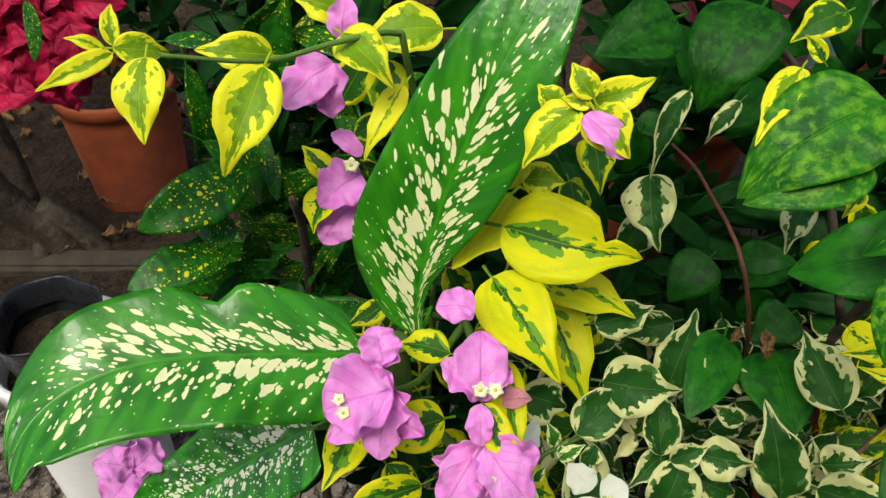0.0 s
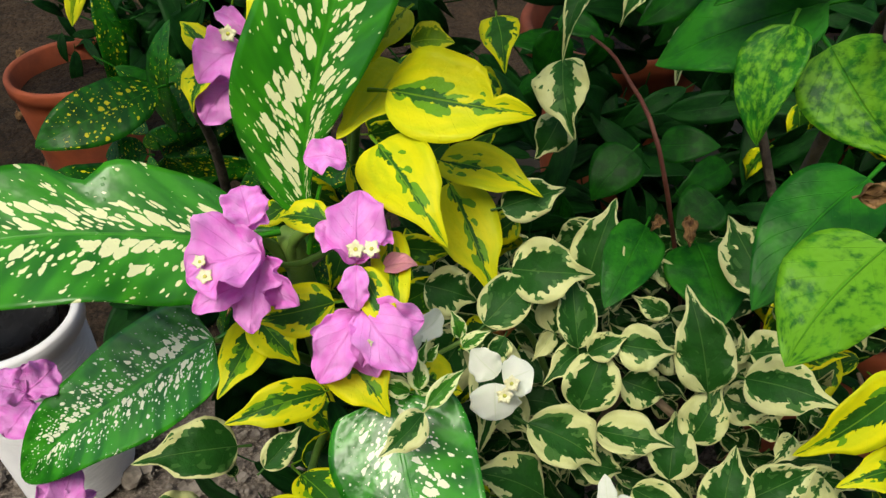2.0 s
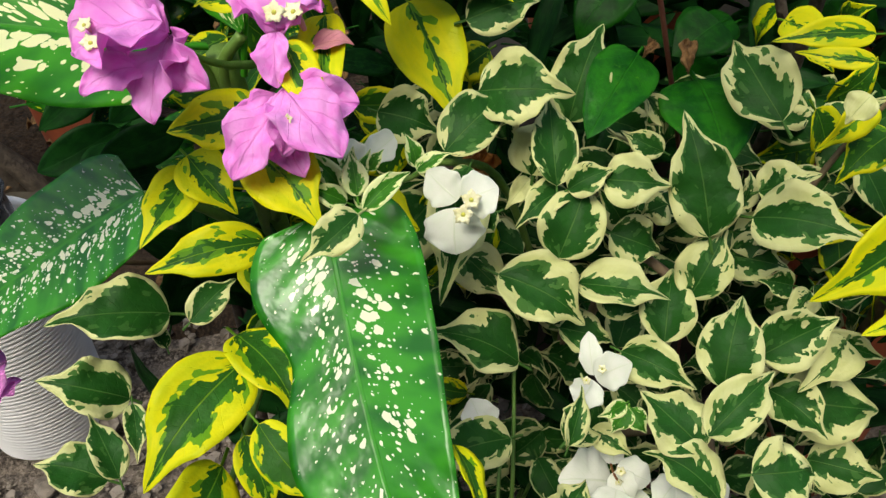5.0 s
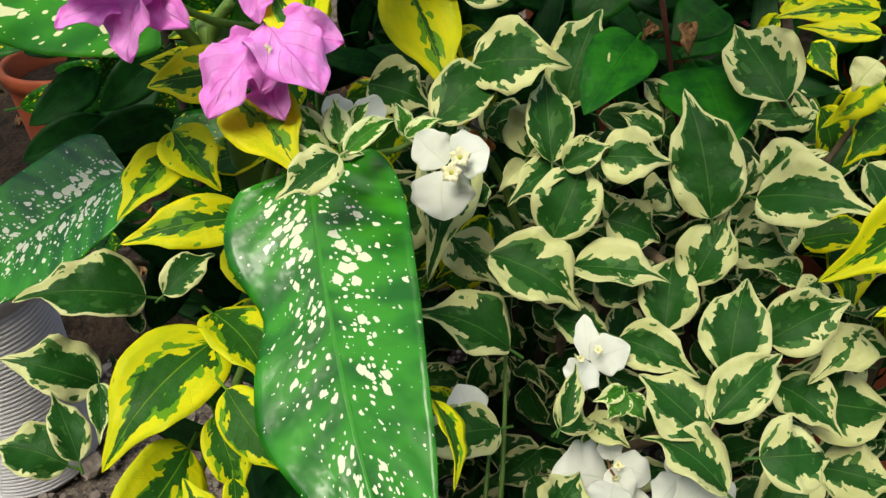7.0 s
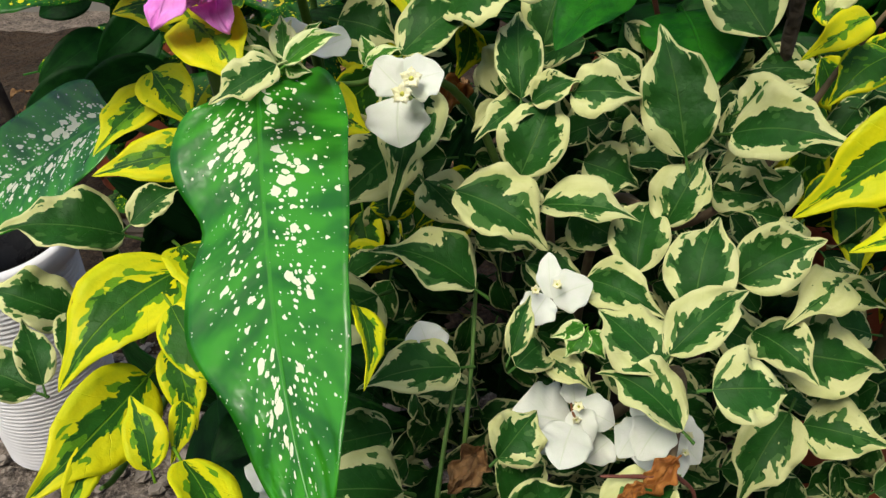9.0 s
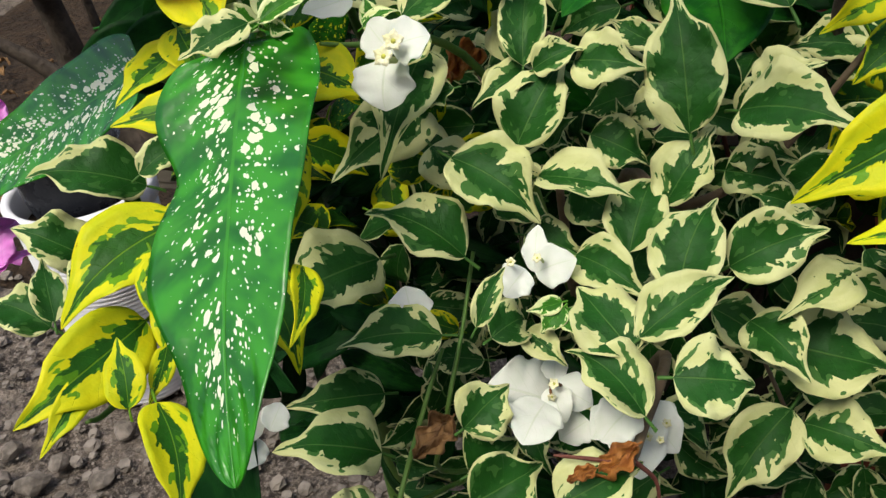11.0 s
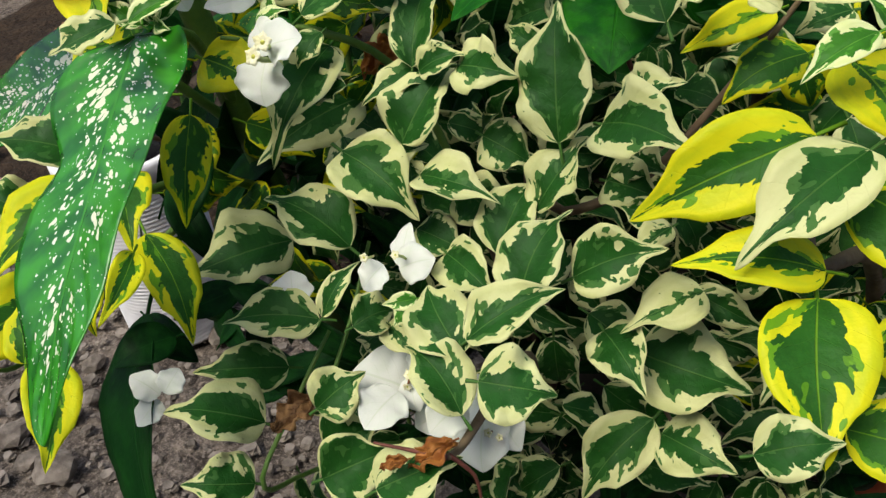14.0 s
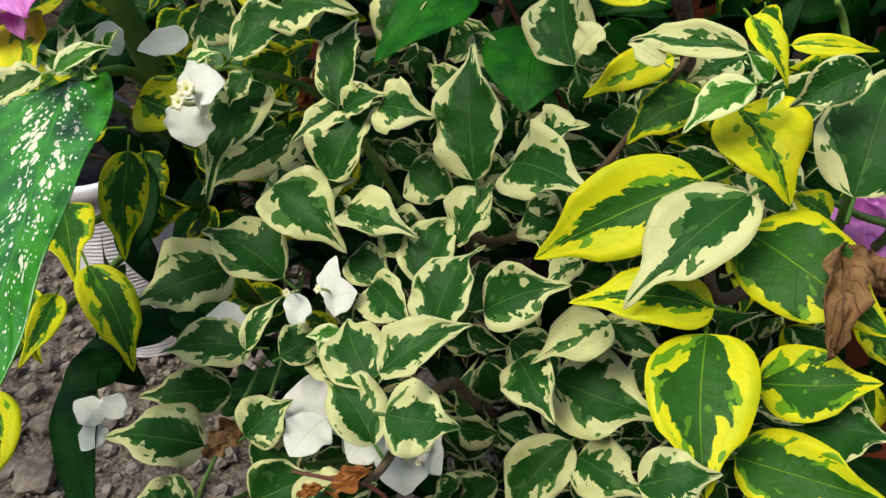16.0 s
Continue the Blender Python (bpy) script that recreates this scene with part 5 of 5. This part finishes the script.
L(lemon_bush, "Y", (0.398, 0.441, 0.986), (0.332, 0.445, 0.981), 0.0220, (-0.093, -0.811, 0.578), 0.30)
L(lemon_bush, "Y", (0.389, 0.415, 0.980), (0.343, 0.432, 0.980), 0.0145, (-0.261, -0.723, 0.639), 0.20)
L(cream_bush, "W", (0.370, 0.375, 0.979), (0.357, 0.370, 0.962), 0.0204, (-0.504, -0.663, 0.554), 0.00)
L(dumb_cane, "L", (0.072, 0.310, 0.759), (0.042, 0.269, 0.758), 0.0275, (0.368, -0.288, 0.884), 0.20)
L(dumb_cane, "L", (0.018, 0.289, 0.756), (0.014, 0.329, 0.785), 0.0186, (0.464, -0.493, 0.736), 0.20)
L(dumb_cane, "L", (0.020, 0.285, 0.721), (-0.005, 0.245, 0.724), 0.0346, (0.466, -0.224, 0.856), 0.20)
L(dumb_cane, "L", (0.109, 0.311, 0.750), (0.072, 0.299, 0.769), 0.0208, (0.517, -0.445, 0.731), 0.20)
L(croton, "L", (-0.149, 0.589, 0.830), (-0.238, 0.542, 0.833), 0.0454, (0.397, -0.697, 0.597), 0.20)
L(croton, "L", (-0.145, 0.613, 0.832), (-0.209, 0.546, 0.802), 0.0395, (0.448, -0.684, 0.576), 0.20)
L(croton, "L", (-0.160, 0.641, 0.874), (-0.200, 0.597, 0.803), 0.0467, (0.050, -0.865, 0.500), 0.20)
L(croton, "L", (-0.252, 0.707, 0.884), (-0.301, 0.682, 0.877), 0.0334, (0.287, -0.738, 0.611), 0.20)
L(croton, "L", (-0.241, 0.635, 0.772), (-0.283, 0.553, 0.753), 0.0455, (0.471, -0.421, 0.776), 0.20)
L(croton, "L", (-0.165, 0.572, 0.803), (-0.215, 0.555, 0.807), 0.0339, (0.277, -0.633, 0.723), 0.20)
L(cream_bush, "V", (0.054, 0.327, 0.954), (0.031, 0.339, 0.977), 0.0139, (0.474, -0.816, 0.331), 0.45)
L(cream_bush, "V", (0.055, 0.326, 0.956), (0.059, 0.345, 0.975), 0.0127, (-0.007, -0.848, 0.529), 0.70)
L(cream_bush, "V", (0.054, 0.322, 0.954), (0.031, 0.323, 0.960), 0.0125, (0.188, -0.735, 0.652), 0.40)
L(cream_bush, "V", (0.059, 0.321, 0.955), (0.075, 0.314, 0.955), 0.0105, (0.130, -0.947, 0.294), 0.55)
L(cream_bush, "V", (0.055, 0.331, 0.953), (0.069, 0.350, 0.969), 0.0096, (0.180, -0.910, 0.372), 0.60)
L(cream_bush, "V", (0.096, 0.383, 0.939), (0.102, 0.366, 0.931), 0.0090, (0.094, -0.914, 0.395), 0.60)
L(cream_bush, "V", (0.227, 0.283, 0.804), (0.215, 0.270, 0.794), 0.0165, (-0.143, -0.728, 0.671), 0.80)
L(cream_bush, "V", (0.229, 0.283, 0.803), (0.238, 0.269, 0.794), 0.0152, (-0.168, -0.725, 0.668), 0.85)
L(cream_bush, "V", (0.226, 0.285, 0.806), (0.206, 0.276, 0.804), 0.0119, (-0.133, -0.738, 0.661), 0.50)
L(cream_bush, "W", (0.205, 0.283, 0.782), (0.231, 0.267, 0.773), 0.0204, (-0.112, -0.573, 0.812), 0.20)
L(croton, "L", (-0.104, 0.522, 0.882), (-0.178, 0.504, 0.861), 0.0369, (0.401, -0.838, 0.369), 0.20)
L(croton, "L", (-0.126, 0.587, 0.910), (-0.171, 0.540, 0.878), 0.0362, (0.391, -0.862, 0.321), 0.20)
L(croton, "L", (-0.182, 0.571, 0.854), (-0.247, 0.531, 0.836), 0.0397, (0.457, -0.809, 0.369), 0.20)
L(croton, "L", (-0.227, 0.669, 0.860), (-0.270, 0.603, 0.836), 0.0382, (0.452, -0.829, 0.330), 0.20)
L(croton, "L", (-0.191, 0.569, 0.831), (-0.234, 0.530, 0.817), 0.0387, (0.367, -0.705, 0.607), 0.20)
L(croton, "L", (-0.186, 0.557, 0.848), (-0.200, 0.507, 0.821), 0.0302, (0.355, -0.706, 0.613), 0.20)
L(croton, "L", (-0.137, 0.523, 0.839), (-0.178, 0.499, 0.842), 0.0315, (0.325, -0.707, 0.629), 0.20)
L(green_shrub, "R", (0.241, 0.204, 1.198), (0.261, 0.205, 1.204), 0.0104, (-0.460, -0.779, 0.426), 0.00)
L(green_shrub, "R", (0.289, 0.487, 0.963), (0.286, 0.464, 0.951), 0.0120, (-0.277, -0.777, 0.566), 0.00)
L(lemon_bush, "R", (0.267, 0.492, 0.961), (0.257, 0.481, 0.955), 0.0092, (-0.239, -0.791, 0.563), 0.00)
L(dumb_cane, "L", (-0.022, 0.419, 0.819), (-0.004, 0.357, 0.769), 0.0273, (0.596, -0.638, 0.488), 0.20)
L(dumb_cane, "L", (-0.047, 0.397, 0.774), (0.014, 0.360, 0.730), 0.0281, (0.586, -0.608, 0.536), 0.20)
L(dumb_cane, "L", (-0.036, 0.314, 0.702), (0.021, 0.296, 0.683), 0.0273, (0.583, -0.513, 0.631), 0.20)
L(cream_bush, "F", (0.224, 0.274, 0.751), (0.247, 0.265, 0.745), 0.0230, (0.135, -0.670, 0.730), 0.00)
L(cream_bush, "F", (0.223, 0.271, 0.751), (0.232, 0.254, 0.739), 0.0207, (-0.125, -0.786, 0.605), 0.00)
L(cream_bush, "F", (0.223, 0.278, 0.748), (0.222, 0.292, 0.761), 0.0156, (-0.140, -0.692, 0.708), 0.00)
L(cream_bush, "F", (0.268, 0.269, 0.742), (0.248, 0.249, 0.734), 0.0221, (-0.461, -0.581, 0.671), 0.00)
L(cream_bush, "F", (0.272, 0.274, 0.739), (0.260, 0.282, 0.753), 0.0177, (-0.217, -0.666, 0.714), 0.00)
L(cream_bush, "F", (0.245, 0.266, 0.730), (0.229, 0.253, 0.724), 0.0211, (-0.133, -0.512, 0.849), 0.00)


# stems and twigs
stem(dumb_cane, [(-0.02, 0.60, -0.02), (-0.03, 0.58, 0.4), (-0.04, 0.50, 0.8), (-0.04, 0.46, 0.98)], 0.016, 0.011, STEM_GREEN)
stem(dumb_cane, [(-0.04, 0.50, 0.80), (0.0, 0.42, 0.90), (0.042, 0.320, 0.944)], 0.006, 0.003, STEM_GREEN, "leaf_stalk")
stem(dumb_cane, [(-0.04, 0.51, 0.76), (-0.09, 0.48, 0.83), (-0.122, 0.451, 0.868)], 0.006, 0.003, STEM_GREEN, "leaf_stalk")
stem(dumb_cane, [(-0.04, 0.47, 0.92), (-0.04, 0.455, 0.97), (-0.020, 0.446, 0.998)], 0.006, 0.004, STEM_GREEN, "leaf_stalk")
stem(dumb_cane, [(-0.04, 0.47, 0.92), (-0.055, 0.455, 0.97), (-0.064, 0.434, 0.998)], 0.006, 0.004, STEM_GREEN, "leaf_stalk")
stem(yellow_bush, [(0.0, 0.66, -0.02), (-0.02, 0.68, 0.5), (-0.01, 0.66, 0.95), (-0.030, 0.600, 1.17), (-0.038, 0.590, 1.199), (-0.077, 0.549, 1.213), (-0.124, 0.508, 1.220), (-0.178, 0.474, 1.242), (-0.208, 0.462, 1.251)], 0.0042, 0.0012, STEM_GREEN, "branch")
stem(yellow_bush, [(-0.01, 0.66, 0.90), (0.03, 0.52, 1.12), (0.083, 0.445, 1.232)], 0.005, 0.0015, STEM_GREEN, "branch")
stem(yellow_bush, [(-0.01, 0.66, 0.80), (0.02, 0.50, 0.96), (0.025, 0.39, 1.02), (0.030, 0.36, 1.03)], 0.005, 0.0015, STEM_GREEN, "branch")
stem(yellow_bush, [(0.02, 0.50, 0.96), (-0.02, 0.40, 1.0), (-0.05, 0.36, 1.045)], 0.004, 0.0012, STEM_GREEN, "branch")
stem(yellow_bush, [(0.0, 0.66, 0.55), (-0.03, 0.45, 0.75), (-0.040, 0.33, 0.80), (-0.05, 0.28, 0.79)], 0.006, 0.0015, STEM_GREEN, "branch")
stem(yellow_bush, [(-0.03, 0.45, 0.75), (-0.05, 0.24, 0.74), (-0.045, 0.19, 0.76)], 0.004, 0.0012, STEM_GREEN, "branch")
stem(yellow_bush, [(0.0, 0.66, 0.60), (-0.2, 0.52, 0.74), (-0.30, 0.45, 0.80)], 0.004, 0.0012, STEM_BROWN, "branch")
stem(cream_bush, [(0.25, 0.62, -0.02), (0.24, 0.60, 0.35), (0.22, 0.50, 0.62), (0.21, 0.42, 0.80)], 0.011, 0.003, STEM_BROWN, "branch")
stem(cream_bush, [(0.24, 0.60, 0.35), (0.27, 0.40, 0.62), (0.288, 0.300, 0.758), (0.274, 0.228, 0.757), (0.271, 0.207, 0.766)], 0.006, 0.0018, STEM_BROWN, "branch")
stem(cream_bush, [(0.271, 0.207, 0.766), (0.250, 0.203, 0.770), (0.231, 0.199, 0.774)], 0.0016, 0.0008, STEM_RED, "twig")
stem(cream_bush, [(0.271, 0.209, 0.766), (0.284, 0.212, 0.749), (0.288, 0.210, 0.728)], 0.0016, 0.0008, STEM_RED, "twig")
stem(cream_bush, [(0.24, 0.60, 0.35), (0.14, 0.30, 0.60), (0.137, 0.204, 0.688), (0.140, 0.256, 0.720), (0.146, 0.302, 0.743)], 0.0022, 0.0014, STEM_GREEN, "branch")
stem(cream_bush, [(0.24, 0.60, 0.35), (0.15, 0.30, 0.62), (0.152, 0.276, 0.702), (0.156, 0.318, 0.745), (0.158, 0.357, 0.784)], 0.0022, 0.0014, STEM_GREEN, "branch")
stem(cream_bush, [(0.24, 0.60, 0.35), (0.38, 0.38, 0.58), (0.389, 0.360, 0.637), (0.375, 0.356, 0.673), (0.350, 0.350, 0.728)], 0.0022, 0.0014, STEM_BROWN, "branch")
stem(cream_bush, [(0.24, 0.60, 0.40), (0.25, 0.45, 0.78), (0.293, 0.385, 0.813), (0.344, 0.402, 0.839), (0.392, 0.425, 0.907), (0.417, 0.422, 0.955)], 0.005, 0.0014, STEM_BROWN, "branch")
stem(cream_bush, [(0.22, 0.50, 0.62), (0.16, 0.46, 0.85), (0.115, 0.403, 0.921), (0.086, 0.389, 0.918), (0.066, 0.369, 0.926)], 0.004, 0.0013, STEM_GREEN, "branch")
stem(lemon_bush, [(0.56, 0.60, -0.02), (0.55, 0.56, 0.4), (0.50, 0.46, 0.74), (0.447, 0.360, 0.818), (0.441, 0.417, 0.839)], 0.011, 0.0018, STEM_BROWN, "branch")
stem(lemon_bush, [(0.50, 0.46, 0.74), (0.537, 0.408, 0.845), (0.519, 0.411, 0.856), (0.475, 0.399, 0.882)], 0.004, 0.0014, STEM_GREEN, "branch")
stem(lemon_bush, [(0.50, 0.46, 0.74), (0.510, 0.395, 0.880), (0.496, 0.448, 0.945), (0.485, 0.440, 0.974)], 0.004, 0.0016, STEM_GREEN, "branch")
stem(green_shrub, [(0.42, 0.70, -0.02), (0.40, 0.66, 0.5), (0.265, 0.484, 0.992), (0.245, 0.596, 1.041), (0.227, 0.664, 1.042)], 0.0024, 0.0016, STEM_RED, "branch")
stem(green_shrub, [(0.40, 0.66, 0.5), (0.40, 0.55, 0.9), (0.33, 0.38, 1.18), (0.27, 0.27, 1.23)], 0.008, 0.002, BARK, "branch")
stem(green_shrub, [(0.40, 0.55, 0.9), (0.30, 0.56, 1.15), (0.20, 0.53, 1.25)], 0.005, 0.0016, BARK, "branch")
stem(croton, [(-0.22, 0.80, -0.02), (-0.20, 0.78, 0.4), (-0.16, 0.70, 0.85), (-0.15, 0.63, 1.0)], 0.010, 0.004, BARK)
stem(red_bush, [(-1.00, 1.63, -0.03), (-1.04, 1.62, 0.12), (-1.11, 1.58, 0.28), (-1.06, 1.48, 0.60), (-0.75, 1.0, 1.0), (-0.320, 0.590, 1.199)], 0.066, 0.004, BARK, "trunk")
stem(red_bush, [(-0.90, 1.62, -0.02), (-0.95, 1.63, 0.08), (-1.04, 1.62, 0.20)], 0.034, 0.030, BARK, "root")
stem(red_bush, [(-1.10, 1.52, -0.02), (-1.06, 1.58, 0.06), (-1.04, 1.62, 0.14)], 0.022, 0.028, BARK, "root")
stem(red_bush, [(-1.09, 1.64, 0.18), (-1.25, 1.60, 0.36), (-1.45, 1.50, 0.55)], 0.030, 0.012, BARK, "branch")
stem(red_bush, [(-1.07, 1.65, 0.12), (-1.03, 1.60, 0.34), (-1.02, 1.55, 0.7)], 0.018, 0.008, BARK, "branch")


def leaf_litter():
    """Fallen dry leaves on the dark earth."""
    rng = np.random.default_rng(21)
    allv, allf, alll, seeds, off = [], [], [], [], 0
    for k in range(170):
        v, f, leaf = blade("R", rng.uniform(0.035, 0.075), rng.uniform(0.018, 0.035), 0.5, 9, 3, 0.0)
        m = pose(rng.uniform(-2.0, 0.2), rng.uniform(1.2, 2.7), 0.075, rng.uniform(-25, 25), rng.uniform(-25, 25), rng.uniform(0, 360))
        allv += [m @ Vector(p) for p in v]
        allf += [tuple(i + off for i in q) for q in f]
        alll.append(leaf)
        seeds.append(np.full(len(v), rng.random()))
        off += len(v)
    ob = put("leaf_litter", allv, allf, DRY, None, None, True, np.concatenate(alll), np.concatenate(seeds))
    return tagged(ob, "fallen dry brown leaves scattered on dark earth", "leaf litter", "", "stuff")


leaf_litter()

# small true flowers between the bracts
floret(yellow_bush, (-0.071, 0.340, 1.056), (-0.183, -0.460, 0.869), 0.0042, FLOWER_PINK)
floret(yellow_bush, (-0.068, 0.334, 1.049), (0.161, -0.519, 0.840), 0.0046, FLOWER_PINK)
floret(yellow_bush, (0.026, 0.348, 1.056), (-0.143, -0.798, 0.586), 0.0054, FLOWER_PINK)
floret(yellow_bush, (0.036, 0.348, 1.056), (-0.185, -0.481, 0.857), 0.0054, FLOWER_PINK)
floret(yellow_bush, (-0.072, 0.515, 1.125), (0.064, -0.907, 0.416), 0.0058, FLOWER_PINK)
floret(yellow_bush, (0.034, 0.301, 1.020), (0.087, -0.854, 0.512), 0.0023, FLOWER_PINK)
floret(cream_bush, (0.127, 0.328, 0.945), (0.136, -0.799, 0.586), 0.0054, FLOWER_GREEN)
floret(cream_bush, (0.122, 0.323, 0.938), (-0.172, -0.837, 0.520), 0.0054, FLOWER_GREEN)
floret(cream_bush, (0.197, 0.281, 0.835), (0.060, -0.823, 0.566), 0.0026, FLOWER_GREEN)
floret(cream_bush, (0.210, 0.296, 0.828), (-0.168, -0.653, 0.738), 0.0027, FLOWER_GREEN)
floret(cream_bush, (0.224, 0.264, 0.760), (-0.277, -0.576, 0.769), 0.0031, WILTED)
floret(cream_bush, (0.223, 0.262, 0.751), (0.148, -0.982, 0.114), 0.0026, WILTED)
floret(cream_bush, (0.280, 0.249, 0.741), (-0.086, -0.770, 0.632), 0.0025, WILTED)
floret(cream_bush, (0.290, 0.258, 0.744), (0.185, -0.664, 0.724), 0.0025, WILTED)
floret(cream_bush, (0.287, 0.249, 0.739), (0.067, -0.563, 0.824), 0.0022, WILTED)


# ---- inner foliage, behind the leaves that face outwards ----
def inner_leaves(plant_ob, kind, count, box, size, seed, share, label, depth=(0.03, 0.16)):
    """A mass of leaves filling a bush, its face sloping back as it rises."""
    rng = np.random.default_rng(seed)
    allv, allf, alll, seeds, off = [], [], [], [], 0
    (x0, x1), (z0, z1), y_at, slope = box
    for k in range(count):
        z, x = rng.uniform(z0, z1), rng.uniform(x0, x1)
        d = rng.uniform(*depth)
        c = Vector((x, y_at + (z - z0) * slope + 0.8 * d, z - 0.6 * d))
        n = Vector((rng.normal(0, 0.45), -0.7 + rng.normal(0, 0.4), 0.6 + rng.normal(0, 0.35)))
        t = Vector((rng.normal(0, 1), rng.normal(0, 0.5), rng.normal(-0.3, 0.8))).normalized()
        ln = size * rng.uniform(0.65, 1.15)
        m, _ = stand(c - t * ln / 2, c + t * ln / 2, n)
        v, f, l = blade(kind, ln, ln * rng.uniform(0.5, 0.66) * (0.5 if kind in "CL" else 1), float(np.clip(rng.normal(share, 0.15), 0, 1)), 8, 3)
        R, T = np.array(m.to_3x3()), np.array(m.translation)
        allv.append(v @ R.T + T)
        allf += [tuple(i + off for i in q) for q in f]
        alll.append(l)
        seeds.append(np.full(len(v), rng.random()))
        off += len(v)
    ob = put("inner_leaves", np.concatenate(allv), allf, PAINT[kind], plant_ob, None, True, np.concatenate(alll), np.concatenate(seeds))
    return tagged(ob, label, "", "", "stuff")


# fillers: greener or darker colour carries the shade between the outer leaves
inner_leaves(cream_bush, "W", 330, ((0.06, 0.52), (0.52, 0.93), 0.26, 0.60), 0.056, 11, 0.92, "shaded cream-edged leaves", (0.05, 0.20))
inner_leaves(cream_bush, "L", 330, ((0.02, 0.60), (0.42, 1.05), 0.27, 0.55), 0.10, 18, 0.2, "filler leaves deep in the bush, coloured dark as shade", (0.10, 0.30))
inner_leaves(yellow_bush, "L", 60, ((-0.10, 0.12), (0.46, 0.80), 0.40, 0.42), 0.10, 27, 0.2, "filler leaves deep in the bush, coloured dark as shade", (0.02, 0.14))
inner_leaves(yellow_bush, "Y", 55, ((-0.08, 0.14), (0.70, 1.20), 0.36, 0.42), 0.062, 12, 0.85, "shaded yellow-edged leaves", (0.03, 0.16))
inner_leaves(lemon_bush, "L", 160, ((0.42, 0.85), (0.50, 1.10), 0.42, 0.42), 0.10, 19, 0.2, "filler leaves deep in the bush, coloured dark as shade", (0.08, 0.25))
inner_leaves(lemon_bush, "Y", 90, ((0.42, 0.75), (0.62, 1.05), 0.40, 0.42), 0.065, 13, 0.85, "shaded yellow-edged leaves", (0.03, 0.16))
inner_leaves(green_shrub, "L", 400, ((0.10, 0.95), (0.70, 1.42), 0.62, 0.42), 0.12, 24, 0.2, "deep filler leaves with shade put into their dark green", (0.05, 0.25))
# crown added above the view to keep sky light out of the gap
inner_leaves(green_shrub, "L", 260, ((0.0, 1.05), (1.36, 1.80), 0.72, 0.25), 0.13, 25, 0.2, "unseen crown of dark leaves, added to cast shade", (0.0, 0.5))
inner_leaves(green_shrub, "G", 70, ((0.16, 0.62), (0.75, 1.30), 0.50, 0.42), 0.075, 14, 0.2, "shaded dark green leaves", (0.05, 0.25))
inner_leaves(croton, "C", 90, ((-0.29, -0.04), (0.70, 1.15), 0.60, 0.40), 0.13, 15, 0.42, "dark yellow-spotted leaves", (0.03, 0.2))
inner_leaves(croton, "L", 150, ((-0.26, -0.05), (0.98, 1.34), 0.80, 0.30), 0.14, 26, 0.2, "dark green filler leaves with shade in their colour", (0.0, 0.15))
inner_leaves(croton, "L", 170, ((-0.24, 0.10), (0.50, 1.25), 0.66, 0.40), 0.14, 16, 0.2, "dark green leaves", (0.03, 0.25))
inner_leaves(dumb_cane, "L", 14, ((-0.16, 0.06), (0.55, 0.80), 0.44, 0.3), 0.16, 17, 0.2, "lower filler leaves, coloured dark as shade", (0.0, 0.1))


potted_shrub = plant("potted_shrub", (-0.72, 2.06, 0.28), "wiry dark green shrub growing in a terracotta pot", "shrub")
for k in range(7):
    a = k * 0.9
    stem(potted_shrub, [(-0.72 + 0.03 * math.cos(a), 2.06 + 0.03 * math.sin(a), 0.27), (-0.72 + 0.10 * math.cos(a), 2.04 + 0.09 * math.sin(a), 0.45), (-0.71 + 0.22 * math.cos(a), 2.01 + 0.18 * math.sin(a), 0.58)], 0.004, 0.0015, STEM_BROWN, "branch")
inner_leaves(potted_shrub, "L", 170, ((-0.96, -0.48), (0.36, 0.72), 1.92, 0.30), 0.10, 31, 0.2, "small dark green leaves", (0.0, 0.22))

# unseen crown, added to throw shade on the soil behind
inner_leaves(red_bush, "L", 200, ((-1.70, -0.50), (1.10, 1.50), 1.15, 0.6), 0.15, 33, 0.2, "unseen crown of dark leaves, added to cast shade", (0.0, 0.6))


def red_cluster(c, count, spread, seed):
    rng = np.random.default_rng(seed)
    for k in range(count):
        p = Vector(c) + Vector((rng.normal(0, spread), rng.normal(0, spread * 0.5), rng.normal(0, spread * 0.7)))
        t = Vector((rng.normal(0, 1), rng.normal(-0.2, 0.4), rng.normal(0, 1))).normalized()
        n = Vector((rng.normal(0, 0.4), -0.7, 0.6))
        ln = rng.uniform(0.032, 0.046)
        L(red_bush, "A", p - t * ln / 2, p + t * ln / 2, ln * rng.uniform(0.7, 0.9), n, 0.0)


red_cluster((-0.304, 0.543, 1.206), 30, 0.026, 21)
red_cluster((-0.292, 0.582, 1.219), 22, 0.020, 22)
